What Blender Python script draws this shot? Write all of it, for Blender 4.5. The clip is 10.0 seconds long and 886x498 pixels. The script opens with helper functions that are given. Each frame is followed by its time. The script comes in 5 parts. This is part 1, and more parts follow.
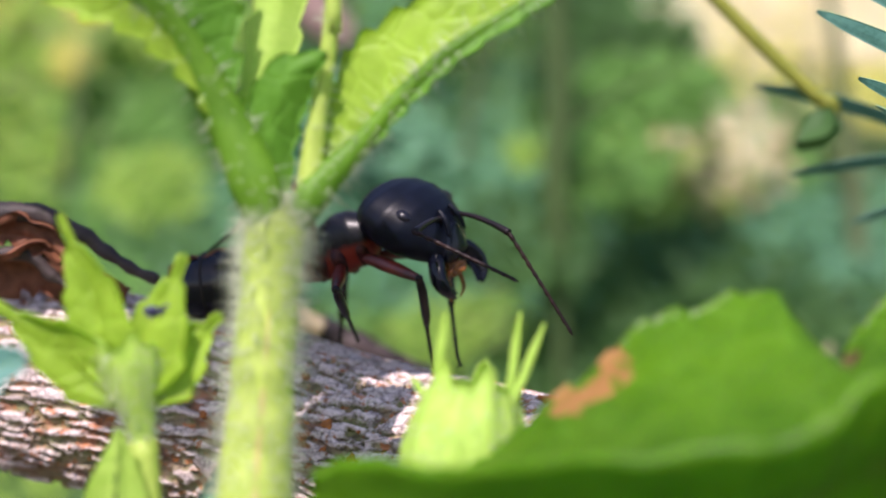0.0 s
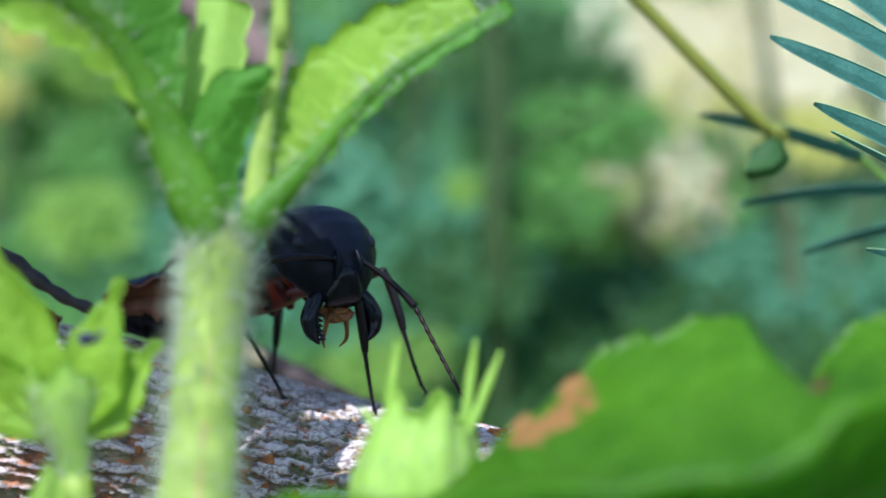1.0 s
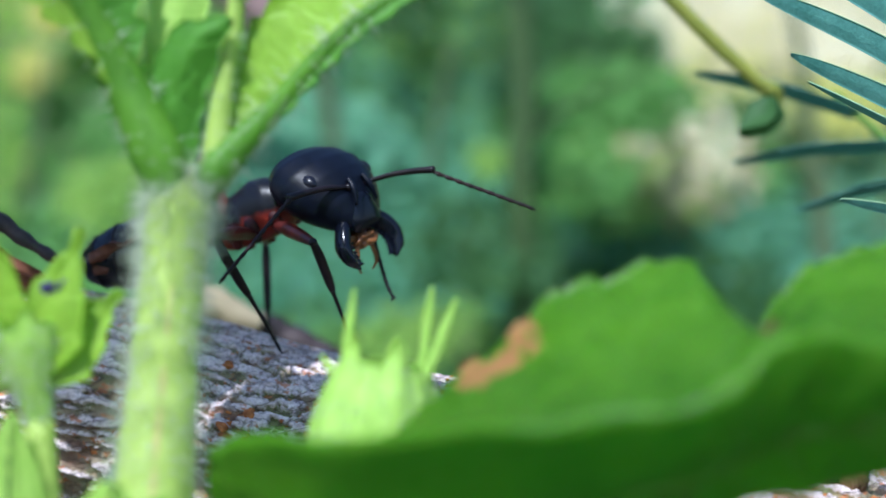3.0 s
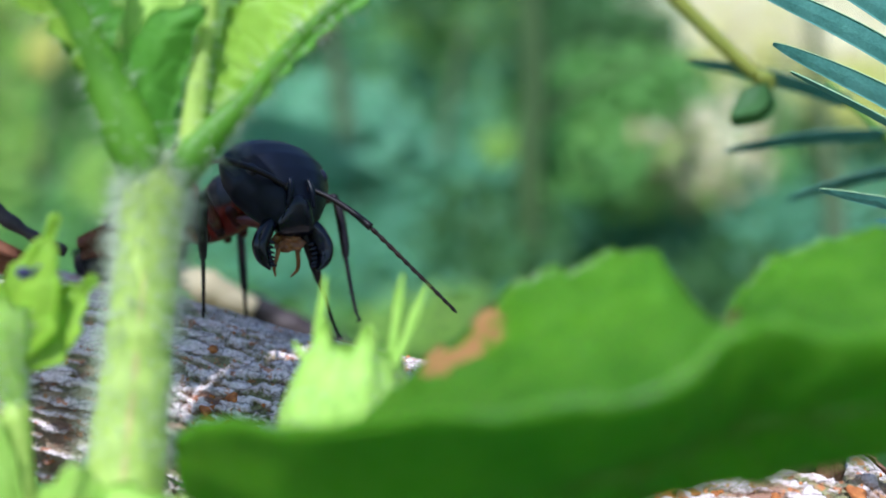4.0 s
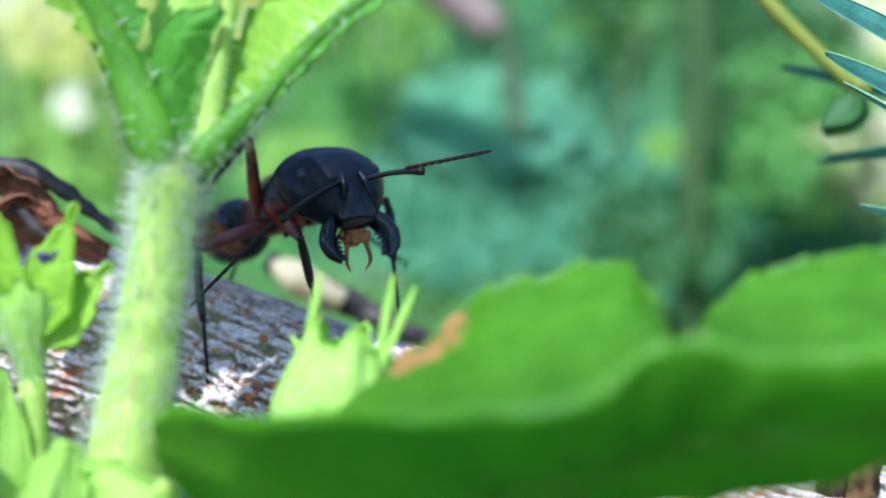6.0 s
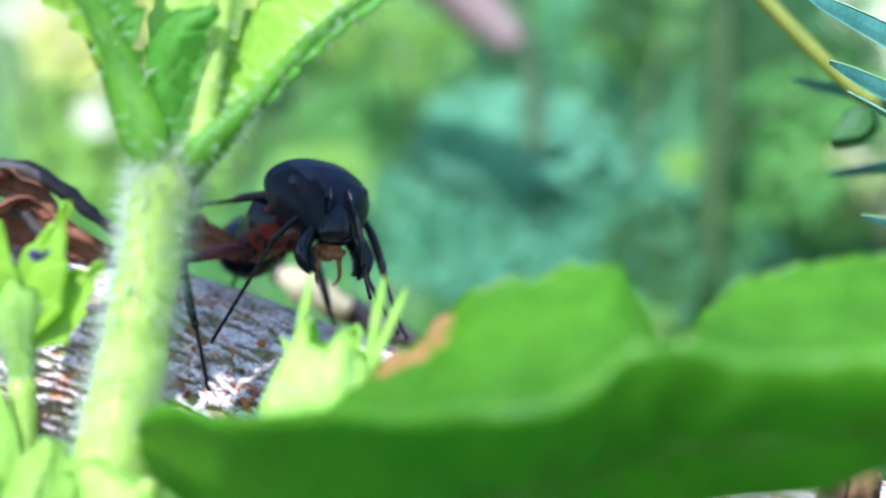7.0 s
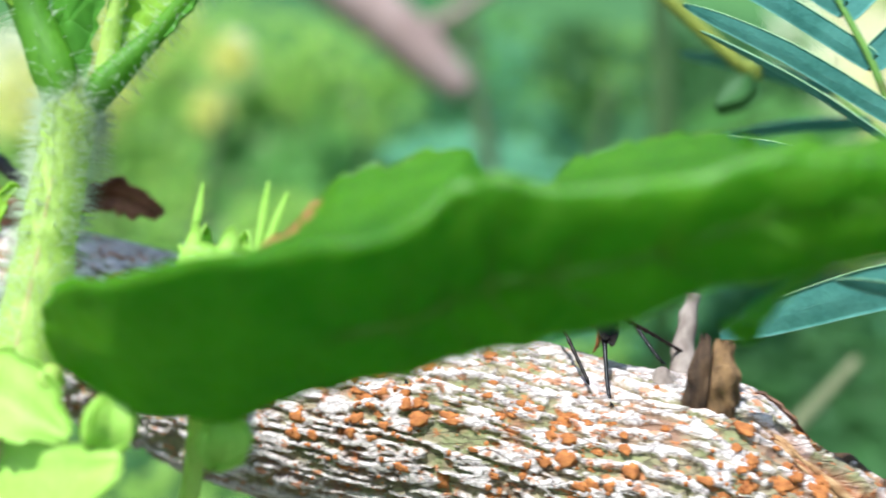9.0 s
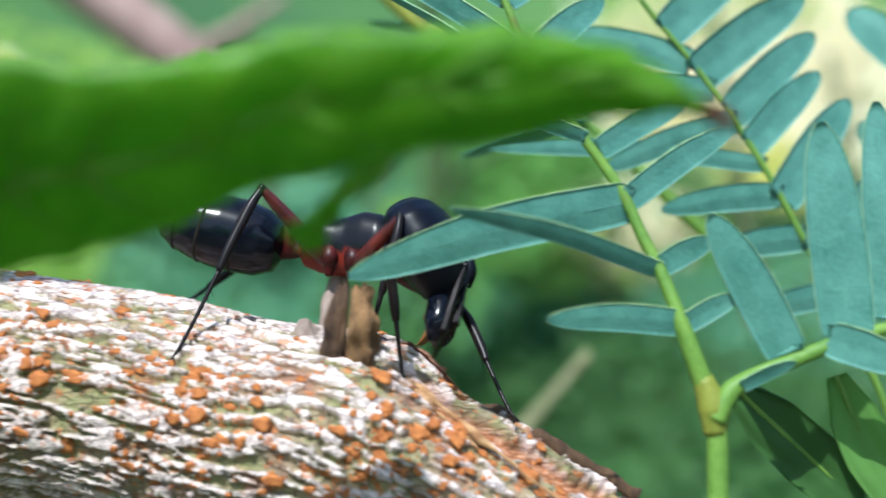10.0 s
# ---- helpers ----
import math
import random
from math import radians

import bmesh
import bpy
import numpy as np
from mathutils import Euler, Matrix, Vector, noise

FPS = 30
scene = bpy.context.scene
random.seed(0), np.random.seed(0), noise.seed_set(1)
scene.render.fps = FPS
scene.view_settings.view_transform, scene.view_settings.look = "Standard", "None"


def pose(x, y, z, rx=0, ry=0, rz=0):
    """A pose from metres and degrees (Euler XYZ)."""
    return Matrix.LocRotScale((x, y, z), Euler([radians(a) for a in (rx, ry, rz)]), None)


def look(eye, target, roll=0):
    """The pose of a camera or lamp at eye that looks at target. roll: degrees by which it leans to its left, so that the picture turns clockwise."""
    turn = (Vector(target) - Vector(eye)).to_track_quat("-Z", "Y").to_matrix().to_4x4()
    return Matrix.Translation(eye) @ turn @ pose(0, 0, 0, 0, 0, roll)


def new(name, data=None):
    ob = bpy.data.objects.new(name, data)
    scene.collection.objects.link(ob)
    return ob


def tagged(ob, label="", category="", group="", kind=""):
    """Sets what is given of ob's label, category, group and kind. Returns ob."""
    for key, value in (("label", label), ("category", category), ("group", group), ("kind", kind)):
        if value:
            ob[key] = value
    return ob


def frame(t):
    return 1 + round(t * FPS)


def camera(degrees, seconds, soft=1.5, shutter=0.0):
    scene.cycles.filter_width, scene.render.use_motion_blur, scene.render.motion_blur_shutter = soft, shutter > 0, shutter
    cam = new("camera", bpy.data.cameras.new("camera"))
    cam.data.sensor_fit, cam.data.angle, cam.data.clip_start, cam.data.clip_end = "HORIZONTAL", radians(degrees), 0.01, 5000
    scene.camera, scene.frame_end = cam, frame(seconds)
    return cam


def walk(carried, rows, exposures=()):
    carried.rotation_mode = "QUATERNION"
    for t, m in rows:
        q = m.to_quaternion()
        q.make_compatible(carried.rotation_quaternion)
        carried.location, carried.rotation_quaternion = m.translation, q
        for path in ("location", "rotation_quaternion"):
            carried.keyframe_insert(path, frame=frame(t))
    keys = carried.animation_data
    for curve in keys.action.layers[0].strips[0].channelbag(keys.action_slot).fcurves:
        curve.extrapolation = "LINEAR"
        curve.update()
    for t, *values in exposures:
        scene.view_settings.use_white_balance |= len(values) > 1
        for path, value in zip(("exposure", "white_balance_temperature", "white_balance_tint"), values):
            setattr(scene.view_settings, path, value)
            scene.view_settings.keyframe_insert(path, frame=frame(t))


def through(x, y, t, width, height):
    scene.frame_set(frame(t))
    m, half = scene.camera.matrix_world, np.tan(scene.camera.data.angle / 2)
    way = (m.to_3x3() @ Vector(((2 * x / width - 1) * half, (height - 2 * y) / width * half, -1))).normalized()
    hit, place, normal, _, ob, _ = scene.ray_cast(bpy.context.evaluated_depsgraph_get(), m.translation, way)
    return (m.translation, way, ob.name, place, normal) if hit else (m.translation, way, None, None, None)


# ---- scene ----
MM = 0.001
# camera: seconds, eye, target (millimetres), roll
PATH = (
    (0, (2.83, -65.06, 8.30), (5.41, -5.06, 6.79), -0.75),
    (0.5, (1.87, -63.63, 8.26), (6.69, -3.63, 7.97), -0.43),
    (1, (2.36, -63.13, 7.75), (7.97, -3.13, 8.03), -0.62),
    (1.5, (6.36, -63.92, 5.96), (8.51, -3.92, 7.63), -1.61),
    (2, (5.66, -63.20, 6.79), (8.99, -3.20, 6.82), -1.51),
    (2.5, (5.06, -63.13, 6.09), (8.86, -3.13, 6.66), -1.16),
    (2.7, (5.08, -63.56, 6.78), (8.73, -3.56, 6.33), -1.02),
    (3.8, (5.35, -63.58, 6.69), (9.52, -3.58, 5.50), -0.93),
    (4, (6.66, -63.98, 6.90), (9.58, -3.98, 5.34), -0.62),
    (4.5, (8.98, -64.68, 7.37), (9.25, -4.68, 5.28), 0.28),
    (5, (12.27, -65.11, 7.49), (8.27, -5.11, 5.37), 0.54),
    (5.5, (13.05, -64.96, 7.80), (7.54, -4.96, 5.09), 0.98),
    (5.7, (13.24, -64.74, 7.61), (7.51, -4.74, 5.17), 1.18),
    (6.8, (14.28, -63.55, 6.59), (7.34, -3.55, 5.64), 2.26),
    (7, (14.52, -63.81, 6.71), (7.36, -3.81, 5.68), 2.27),
    (7.5, (11.95, -63.28, 7.82), (7.34, -3.28, 5.18), 0.99),
    (8, (13.36, -63.18, 6.88), (7.34, -3.18, 5.08), 1.31),
    (8.5, (14.59, -64.43, 5.35), (8.91, -4.43, 4.05), 1.10),
    (8.8, (16.49, -66.19, 3.67), (10.80, -6.19, 3.30), 1.70),
    (9, (18.66, -68.03, 0.80), (12.79, -8.03, 2.92), 0.74),
    (9.2, (20.95, -68.71, 1.32), (15.38, -8.71, 2.32), 0.81),
    (9.4, (21.85, -67.43, 0.73), (18.98, -7.43, 1.97), 0.78),
    (9.5, (23.10, -67.11, -0.55), (20.54, -7.11, 1.72), 0.72),
    (9.6, (23.98, -67.10, -1.93), (22.22, -7.10, 1.72), 0.72),
    (9.8, (25.46, -65.84, -2.39), (25.80, -5.84, 1.36), 0.10),
    (10, (26.13, -64.94, -2.99), (29.09, -4.94, 0.91), -0.47),
)
cam = camera(38.0, 10.0, soft=1.5, shutter=0.3)
cam.data.dof.use_dof = True
cam.data.dof.focus_distance = 56.0 * MM
cam.data.dof.aperture_fstop = 34.0
walk(cam, [(t, look(Vector(e) * MM, Vector(g) * MM, r)) for t, e, g, r in PATH],
     exposures=((0, 0.75, 6500, 27), (0.5, 0.57, 5650, 9), (1.5, 0.57, 5350, 9), (2.7, 0.60, 5250, 10), (4.0, 0.7, 5350, 10), (4.5, 0.70, 5800, 9), (5.0, 0.83, 5850, 9), (5.5, 1.0, 5200, 4), (6.8, 1.22, 5100, 7), (7.5, 1.44, 5500, 12), (8.5, 1.38, 6000, 12), (9.0, 1.0, 5600, -2), (9.5, 0.88, 5550, -3), (10.0, 0.84, 5700, 2)))

# ---- light ----
world = bpy.data.worlds.new("world")
scene.world = world
world.use_nodes = True
wn = world.node_tree.nodes
sky = wn.new("ShaderNodeTexSky")
sky.sky_type, sky.sun_disc = "NISHITA", False
sky.sun_elevation, sky.sun_rotation = radians(52), radians(201)
wn["Background"].inputs["Strength"].default_value = 0.12
world.node_tree.links.new(sky.outputs[0], wn["Background"].inputs["Color"])
sun = new("sun", bpy.data.lights.new("sun", "SUN"))
sun.data.energy, sun.data.angle, sun.data.color = 4.0, radians(0.6), (1.0, 0.94, 0.88)
sun.matrix_world = look((-0.28, -0.74, 1.0), (0, 0, 0))


# ---- materials ----
def nodes_of(name):
    m = bpy.data.materials.new(name)
    m.use_nodes = True
    return m, m.node_tree.nodes, m.node_tree.links


def mapped(n, l, scale, stretch=(1, 1, 1)):
    co, mp = n.new("ShaderNodeTexCoord"), n.new("ShaderNodeMapping")
    l.new(co.outputs["Object"], mp.inputs["Vector"])
    mp.inputs["Scale"].default_value = [1000 * scale * s for s in stretch]
    return mp.outputs["Vector"]


def noise_tex(n, l, vec, scale=1.0, detail=4.0, rough=0.6):
    t = n.new("ShaderNodeTexNoise")
    t.inputs["Scale"].default_value, t.inputs["Detail"].default_value, t.inputs["Roughness"].default_value = scale, detail, rough
    l.new(vec, t.inputs["Vector"])
    return t.outputs["Fac"]


def ramp(n, l, fac, stops):
    r = n.new("ShaderNodeValToRGB")
    while len(r.color_ramp.elements) < len(stops):
        r.color_ramp.elements.new(0.5)
    for e, (p, c) in zip(r.color_ramp.elements, stops):
        e.position, e.color = p, (*c, 1)
    l.new(fac, r.inputs["Fac"])
    return r.outputs["Color"]


def mixed(n, l, fac, a, b):
    m = n.new("ShaderNodeMix")
    m.data_type = "RGBA"
    for k, v in ((0, fac), (6, a), (7, b)):
        if isinstance(v, (int, float)):
            m.inputs[k].default_value = v
        elif isinstance(v, tuple):
            m.inputs[k].default_value = (*v, 1)
        else:
            l.new(v, m.inputs[k])
    return m.outputs[2]


def bumped(n, l, height, strength, dist, bsdf):
    b = n.new("ShaderNodeBump")
    b.inputs["Strength"].default_value, b.inputs["Distance"].default_value = strength, dist * MM
    l.new(height, b.inputs["Height"])
    l.new(b.outputs[0], bsdf.inputs["Normal"])


def leaf_material(name, dark, light, through=0.4, glow=None, rough=0.5, scale=0.6, spots=None, vary=0.0, gloss=0.35, net=0.0):
    """Green tissue: mottled colour at two scales, fine bump, light coming through."""
    m, n, l = nodes_of(name)
    p, out = n["Principled BSDF"], n["Material Output"]
    v = mapped(n, l, scale)
    big, fine = noise_tex(n, l, v, 1.0, 3), noise_tex(n, l, v, 9.0, 3)
    col = ramp(n, l, big, ((0.3, dark), (0.72, light)))
    col = mixed(n, l, ramp(n, l, fine, ((0.35, (0, 0, 0)), (0.75, (0.35, 0.35, 0.35)))), col, tuple(min(1, c * 1.5 + 0.01) for c in light))
    if vary:
        g = n.new("ShaderNodeNewGeometry")
        col = mixed(n, l, ramp(n, l, g.outputs["Random Per Island"], ((0, (0, 0, 0)), (1, (vary, vary, vary)))), col, tuple(reversed(dark)))
    if spots:
        s = noise_tex(n, l, v, 0.55, 2)
        col = mixed(n, l, ramp(n, l, s, ((0.66, (0, 0, 0)), (0.72, (1, 1, 1)))), col, spots)
    l.new(col, p.inputs["Base Color"])
    p.inputs["Roughness"].default_value = rough
    p.inputs["Specular IOR Level"].default_value = gloss
    height = fine
    if net:
        vo = n.new("ShaderNodeTexVoronoi")
        vo.feature = "DISTANCE_TO_EDGE"
        vo.inputs["Scale"].default_value = net
        wobble = n.new("ShaderNodeVectorMath")
        wobble.operation = "ADD"
        l.new(mapped(n, l, 1.0), wobble.inputs[0])
        l.new(noise_tex(n, l, v, 2.0, 2), wobble.inputs[1])
        l.new(wobble.outputs[0], vo.inputs["Vector"])
        quilt = ramp(n, l, vo.outputs["Distance"], ((0.0, (0, 0, 0)), (0.12, (0.75, 0.75, 0.75)), (0.4, (1, 1, 1))))
        height = mixed(n, l, 0.25, quilt, fine)
        col = mixed(n, l, ramp(n, l, vo.outputs["Distance"], ((0.0, (0.45, 0.45, 0.45)), (0.07, (0, 0, 0)))), col, tuple(min(1, c * 1.35 + 0.03) for c in light))
        l.new(col, p.inputs["Base Color"])
    bumped(n, l, height, 0.4 if net else 0.5, 0.14 if net else 0.06, p)
    tr, mx = n.new("ShaderNodeBsdfTranslucent"), n.new("ShaderNodeMixShader")
    l.new(mixed(n, l, 0.75, col, glow or tuple(min(1, c * 2.2) for c in light)), tr.inputs["Color"])
    mx.inputs[0].default_value = through
    l.new(p.outputs[0], mx.inputs[1])
    l.new(tr.outputs[0], mx.inputs[2])
    l.new(mx.outputs[0], out.inputs["Surface"])
    return m


def solid_material(name, dark, light, rough=0.6, scale=1.0, stretch=(1, 1, 1), bump=0.5, deep=0.05, spec=0.4, coat=0.0):
    m, n, l = nodes_of(name)
    p = n["Principled BSDF"]
    v = mapped(n, l, scale, stretch)
    big, fine = noise_tex(n, l, v, 1.0, 4), noise_tex(n, l, v, 7.0, 4)
    col = ramp(n, l, big, ((0.32, dark), (0.7, light)))
    col = mixed(n, l, ramp(n, l, fine, ((0.45, (0, 0, 0)), (0.8, (0.5, 0.5, 0.5)))), col, dark)
    l.new(col, p.inputs["Base Color"])
    p.inputs["Roughness"].default_value, p.inputs["Specular IOR Level"].default_value = rough, spec
    p.inputs["Coat Weight"].default_value = coat
    bumped(n, l, fine, bump, deep, p)
    return m


def bark_material():
    """Pale flaking ridges over a green-brown groove, driven by the relief stored on the mesh; torn wood where the bark is gone."""
    m, n, l = nodes_of("bark")
    p = n["Principled BSDF"]
    v = mapped(n, l, 1.0)
    at, torn = n.new("ShaderNodeAttribute"), n.new("ShaderNodeAttribute")
    at.attribute_name, torn.attribute_name = "flake", "torn"
    fine, mid = noise_tex(n, l, v, 5.0, 5), noise_tex(n, l, v, 0.35, 3)
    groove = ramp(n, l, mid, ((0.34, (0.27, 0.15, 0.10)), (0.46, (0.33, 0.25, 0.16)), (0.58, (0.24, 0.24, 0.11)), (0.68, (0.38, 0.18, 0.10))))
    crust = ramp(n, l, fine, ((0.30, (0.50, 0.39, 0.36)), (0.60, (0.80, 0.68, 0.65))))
    ragged = n.new("ShaderNodeMath")
    ragged.operation = "MULTIPLY_ADD"
    l.new(noise_tex(n, l, v, 7.0, 4, 0.7), ragged.inputs[0])
    ragged.inputs[1].default_value = 0.42
    add = n.new("ShaderNodeMath")
    l.new(at.outputs["Fac"], add.inputs[0])
    add.inputs[1].default_value = -0.21
    l.new(add.outputs[0], ragged.inputs[2])
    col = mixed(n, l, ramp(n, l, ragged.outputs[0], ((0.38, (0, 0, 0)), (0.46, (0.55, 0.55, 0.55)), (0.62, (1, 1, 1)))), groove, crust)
    speck = noise_tex(n, l, mapped(n, l, 1.0, (1.0, 1.0, 1.3)), 1.5, 3)
    col = mixed(n, l, ramp(n, l, speck, ((0.585, (0, 0, 0)), (0.63, (0.8, 0.8, 0.8)))), col, (0.52, 0.18, 0.06))
    vo = n.new("ShaderNodeTexVoronoi")
    vo.feature = "DISTANCE_TO_EDGE"
    vo.inputs["Scale"].default_value = 1.0
    shaken = n.new("ShaderNodeVectorMath")
    shaken.operation = "ADD"
    l.new(mapped(n, l, 1.0, (0.6, 0.6, 2.2)), shaken.inputs[0])
    l.new(noise_tex(n, l, v, 2.2, 5, 0.75), shaken.inputs[1])
    l.new(shaken.outputs[0], vo.inputs["Vector"])
    crack = ramp(n, l, vo.outputs["Distance"], ((0.015, (0.5, 0.5, 0.5)), (0.06, (0, 0, 0))))
    col = mixed(n, l, crack, col, (0.09, 0.055, 0.045))
    fib = noise_tex(n, l, mapped(n, l, 1.0, (0.35, 1.0, 2.4)), 3.0, 5)
    wood = ramp(n, l, fib, ((0.3, (0.14, 0.05, 0.02)), (0.5, (0.38, 0.16, 0.075)), (0.72, (0.60, 0.38, 0.25))))
    col = mixed(n, l, torn.outputs["Fac"], col, wood)
    l.new(col, p.inputs["Base Color"])
    p.inputs["Roughness"].default_value, p.inputs["Specular IOR Level"].default_value = 0.75, 0.3
    bumped(n, l, mixed(n, l, crack, fine, (0, 0, 0)), 1.0, 0.16, p)
    return m


BARK = bark_material()
LENT = solid_material("lenticel_cork", (0.26, 0.075, 0.02), (0.66, 0.25, 0.065), 0.8, 2.6, bump=0.8, deep=0.08)
RAWWOOD = solid_material("raw_wood", (0.22, 0.09, 0.03), (0.58, 0.36, 0.18), 0.75, 2.2, (0.5, 1, 1), 0.8, 0.08)
STUBDARK = solid_material("dark_dry_wood", (0.04, 0.02, 0.011), (0.18, 0.10, 0.05), 0.7, 2.2, (1, 1, 0.25), 1.0, 0.2)
DRYWOOD = solid_material("dry_wood", (0.08, 0.04, 0.015), (0.38, 0.21, 0.09), 0.7, 1.6, (1, 1, 0.25), 1.0, 0.2)
GREYTWIG = solid_material("grey_twig", (0.16, 0.11, 0.09), (0.42, 0.34, 0.29), 0.75, 1.0, (1, 1, 0.4), 0.6, 0.08)
BROWNTWIG = solid_material("brown_twig", (0.08, 0.035, 0.022), (0.32, 0.16, 0.10), 0.7, 0.5, (1, 1, 1), 0.6, 0.15)
DARKTWIG = solid_material("dark_twig", (0.012, 0.009, 0.009), (0.06, 0.04, 0.035), 0.6, 0.6, (1, 1, 1), 0.5, 0.1)
DEADLEAF = leaf_material("dead_leaf", (0.06, 0.02, 0.012), (0.26, 0.10, 0.05), 0.2, (0.4, 0.15, 0.06), 0.7, 0.35)
STEM = leaf_material("stem_skin", (0.38, 0.52, 0.08), (0.54, 0.68, 0.16), 0.4, (0.72, 0.9, 0.25), 0.5, 0.5, spots=(0.58, 0.44, 0.16))
RIB = leaf_material("stem_rib_skin", (0.50, 0.36, 0.16), (0.56, 0.52, 0.20), 0.3, None, 0.5, 0.6)
HAIR = leaf_material("plant_hair", (0.5, 0.58, 0.38), (0.68, 0.74, 0.54), 0.5, (0.85, 0.92, 0.7), 0.4)
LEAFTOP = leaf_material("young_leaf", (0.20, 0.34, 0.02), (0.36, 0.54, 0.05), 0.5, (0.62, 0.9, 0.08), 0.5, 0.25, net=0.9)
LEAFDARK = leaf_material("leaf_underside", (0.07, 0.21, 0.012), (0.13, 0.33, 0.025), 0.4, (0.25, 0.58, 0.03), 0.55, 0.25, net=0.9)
LEAFBIG = leaf_material("broad_leaf", (0.045, 0.14, 0.002), (0.14, 0.31, 0.008), 0.60, (0.39, 0.76, 0.015), 0.42, 0.3, gloss=0.4, net=0.75)
VEIN = leaf_material("leaf_vein", (0.09, 0.22, 0.012), (0.17, 0.35, 0.03), 0.5, (0.42, 0.76, 0.04), 0.45, 0.4)
PETIOLE = leaf_material("leaf_stalk_skin", (0.075, 0.20, 0.012), (0.15, 0.33, 0.02), 0.4, (0.28, 0.6, 0.04), 0.5, 0.4)
SCORCH = leaf_material("scorched_leaf", (0.16, 0.13, 0.02), (0.44, 0.20, 0.07), 0.35, (0.7, 0.42, 0.15), 0.7, 0.4)
CALYX = leaf_material("calyx_skin", (0.36, 0.58, 0.07), (0.54, 0.76, 0.17), 0.45, (0.68, 0.93, 0.2), 0.5, 0.5)
TEAL = leaf_material("blue_green_leaflet", (0.06, 0.19, 0.15), (0.135, 0.33, 0.265), 0.25, (0.15, 0.47, 0.32), 0.40, 0.7, gloss=0.4)
TEALRIM = leaf_material("leaflet_rim", (0.34, 0.55, 0.26), (0.50, 0.70, 0.36), 0.3, None, 0.5, 0.5)
STALK = leaf_material("leaf_stalk", (0.08, 0.19, 0.03), (0.18, 0.31, 0.05), 0.2, None, 0.5, 0.5, spots=(0.12, 0.05, 0.03))
OLIVE = leaf_material("olive_stalk", (0.17, 0.21, 0.03), (0.30, 0.31, 0.05), 0.25, None, 0.5, 0.4)
BLACK = solid_material("black_cuticle", (0.002, 0.003, 0.006), (0.004, 0.006, 0.014), 0.40, 1.2, bump=0.3, deep=0.02, spec=0.17)
SHINY = solid_material("shiny_cuticle", (0.002, 0.003, 0.006), (0.005, 0.006, 0.012), 0.19, 1.2, bump=0.04, deep=0.02, spec=0.28)
EYE = solid_material("eye_surface", (0.004, 0.004, 0.008), (0.012, 0.012, 0.02), 0.3, 8.0, bump=0.3, deep=0.01, spec=0.35)
RED = solid_material("red_cuticle", (0.010, 0.003, 0.004), (0.085, 0.010, 0.008), 0.42, 0.8, bump=0.3, deep=0.03, spec=0.22)
LEGDARK = solid_material("leg_cuticle", (0.004, 0.003, 0.004), (0.012, 0.007, 0.008), 0.38, 1.0, bump=0.3, deep=0.02, spec=0.25)
LEGRED = solid_material("leg_red_cuticle", (0.025, 0.006, 0.006), (0.16, 0.022, 0.013), 0.35, 0.7, bump=0.3, deep=0.02, spec=0.5)
FEELER = solid_material("feeler_cuticle", (0.006, 0.004, 0.004), (0.025, 0.010, 0.008), 0.45, 1.0, bump=0.3, deep=0.02, spec=0.2)
AMBER = solid_material("amber_mouthpart", (0.09, 0.028, 0.008), (0.30, 0.12, 0.025), 0.4, 2.0, bump=0.3, deep=0.02)
BAND = solid_material("segment_rim", (0.008, 0.007, 0.006), (0.02, 0.016, 0.012), 0.6, 2.0, bump=0.2, deep=0.02, spec=0.15)
PALEPINK = solid_material("weathered_branch", (0.22, 0.14, 0.12), (0.36, 0.25, 0.22), 0.8, 0.1)
STRAW = solid_material("straw_stalk", (0.14, 0.15, 0.07), (0.25, 0.23, 0.12), 0.8, 0.2)
SOIL = solid_material("forest_soil", (0.035, 0.045, 0.018), (0.10, 0.10, 0.045), 0.9, 0.02, bump=0.8, deep=3.0)
BG = {
    "green": leaf_material("far_leaf_green", (0.10, 0.24, 0.055), (0.18, 0.37, 0.085), 0.5, (0.26, 0.52, 0.12), 0.6, 0.05),
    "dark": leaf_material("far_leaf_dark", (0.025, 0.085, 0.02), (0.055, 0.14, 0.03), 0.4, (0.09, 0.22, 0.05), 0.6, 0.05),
    "teal": leaf_material("far_leaf_teal", (0.10, 0.26, 0.15), (0.17, 0.38, 0.22), 0.5, (0.22, 0.5, 0.3), 0.6, 0.05),
    "mint": leaf_material("far_leaf_pale", (0.17, 0.40, 0.24), (0.28, 0.53, 0.33), 0.5, (0.36, 0.66, 0.42), 0.5, 0.05),
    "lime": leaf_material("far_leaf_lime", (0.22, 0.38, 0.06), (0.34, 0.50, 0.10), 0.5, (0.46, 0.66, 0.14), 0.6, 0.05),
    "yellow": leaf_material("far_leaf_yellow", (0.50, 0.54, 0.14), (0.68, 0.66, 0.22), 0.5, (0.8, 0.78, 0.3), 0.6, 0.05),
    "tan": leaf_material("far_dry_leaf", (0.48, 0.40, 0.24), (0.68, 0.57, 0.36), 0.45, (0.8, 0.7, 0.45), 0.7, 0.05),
    # cream puts the light of sunlit gaps and glints into leaf colour
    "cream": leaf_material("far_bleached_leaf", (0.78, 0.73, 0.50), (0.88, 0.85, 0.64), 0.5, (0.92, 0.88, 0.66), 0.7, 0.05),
    "brown": leaf_material("far_brown_stem", (0.08, 0.11, 0.05), (0.14, 0.18, 0.08), 0.3, None, 0.7, 0.05),
}
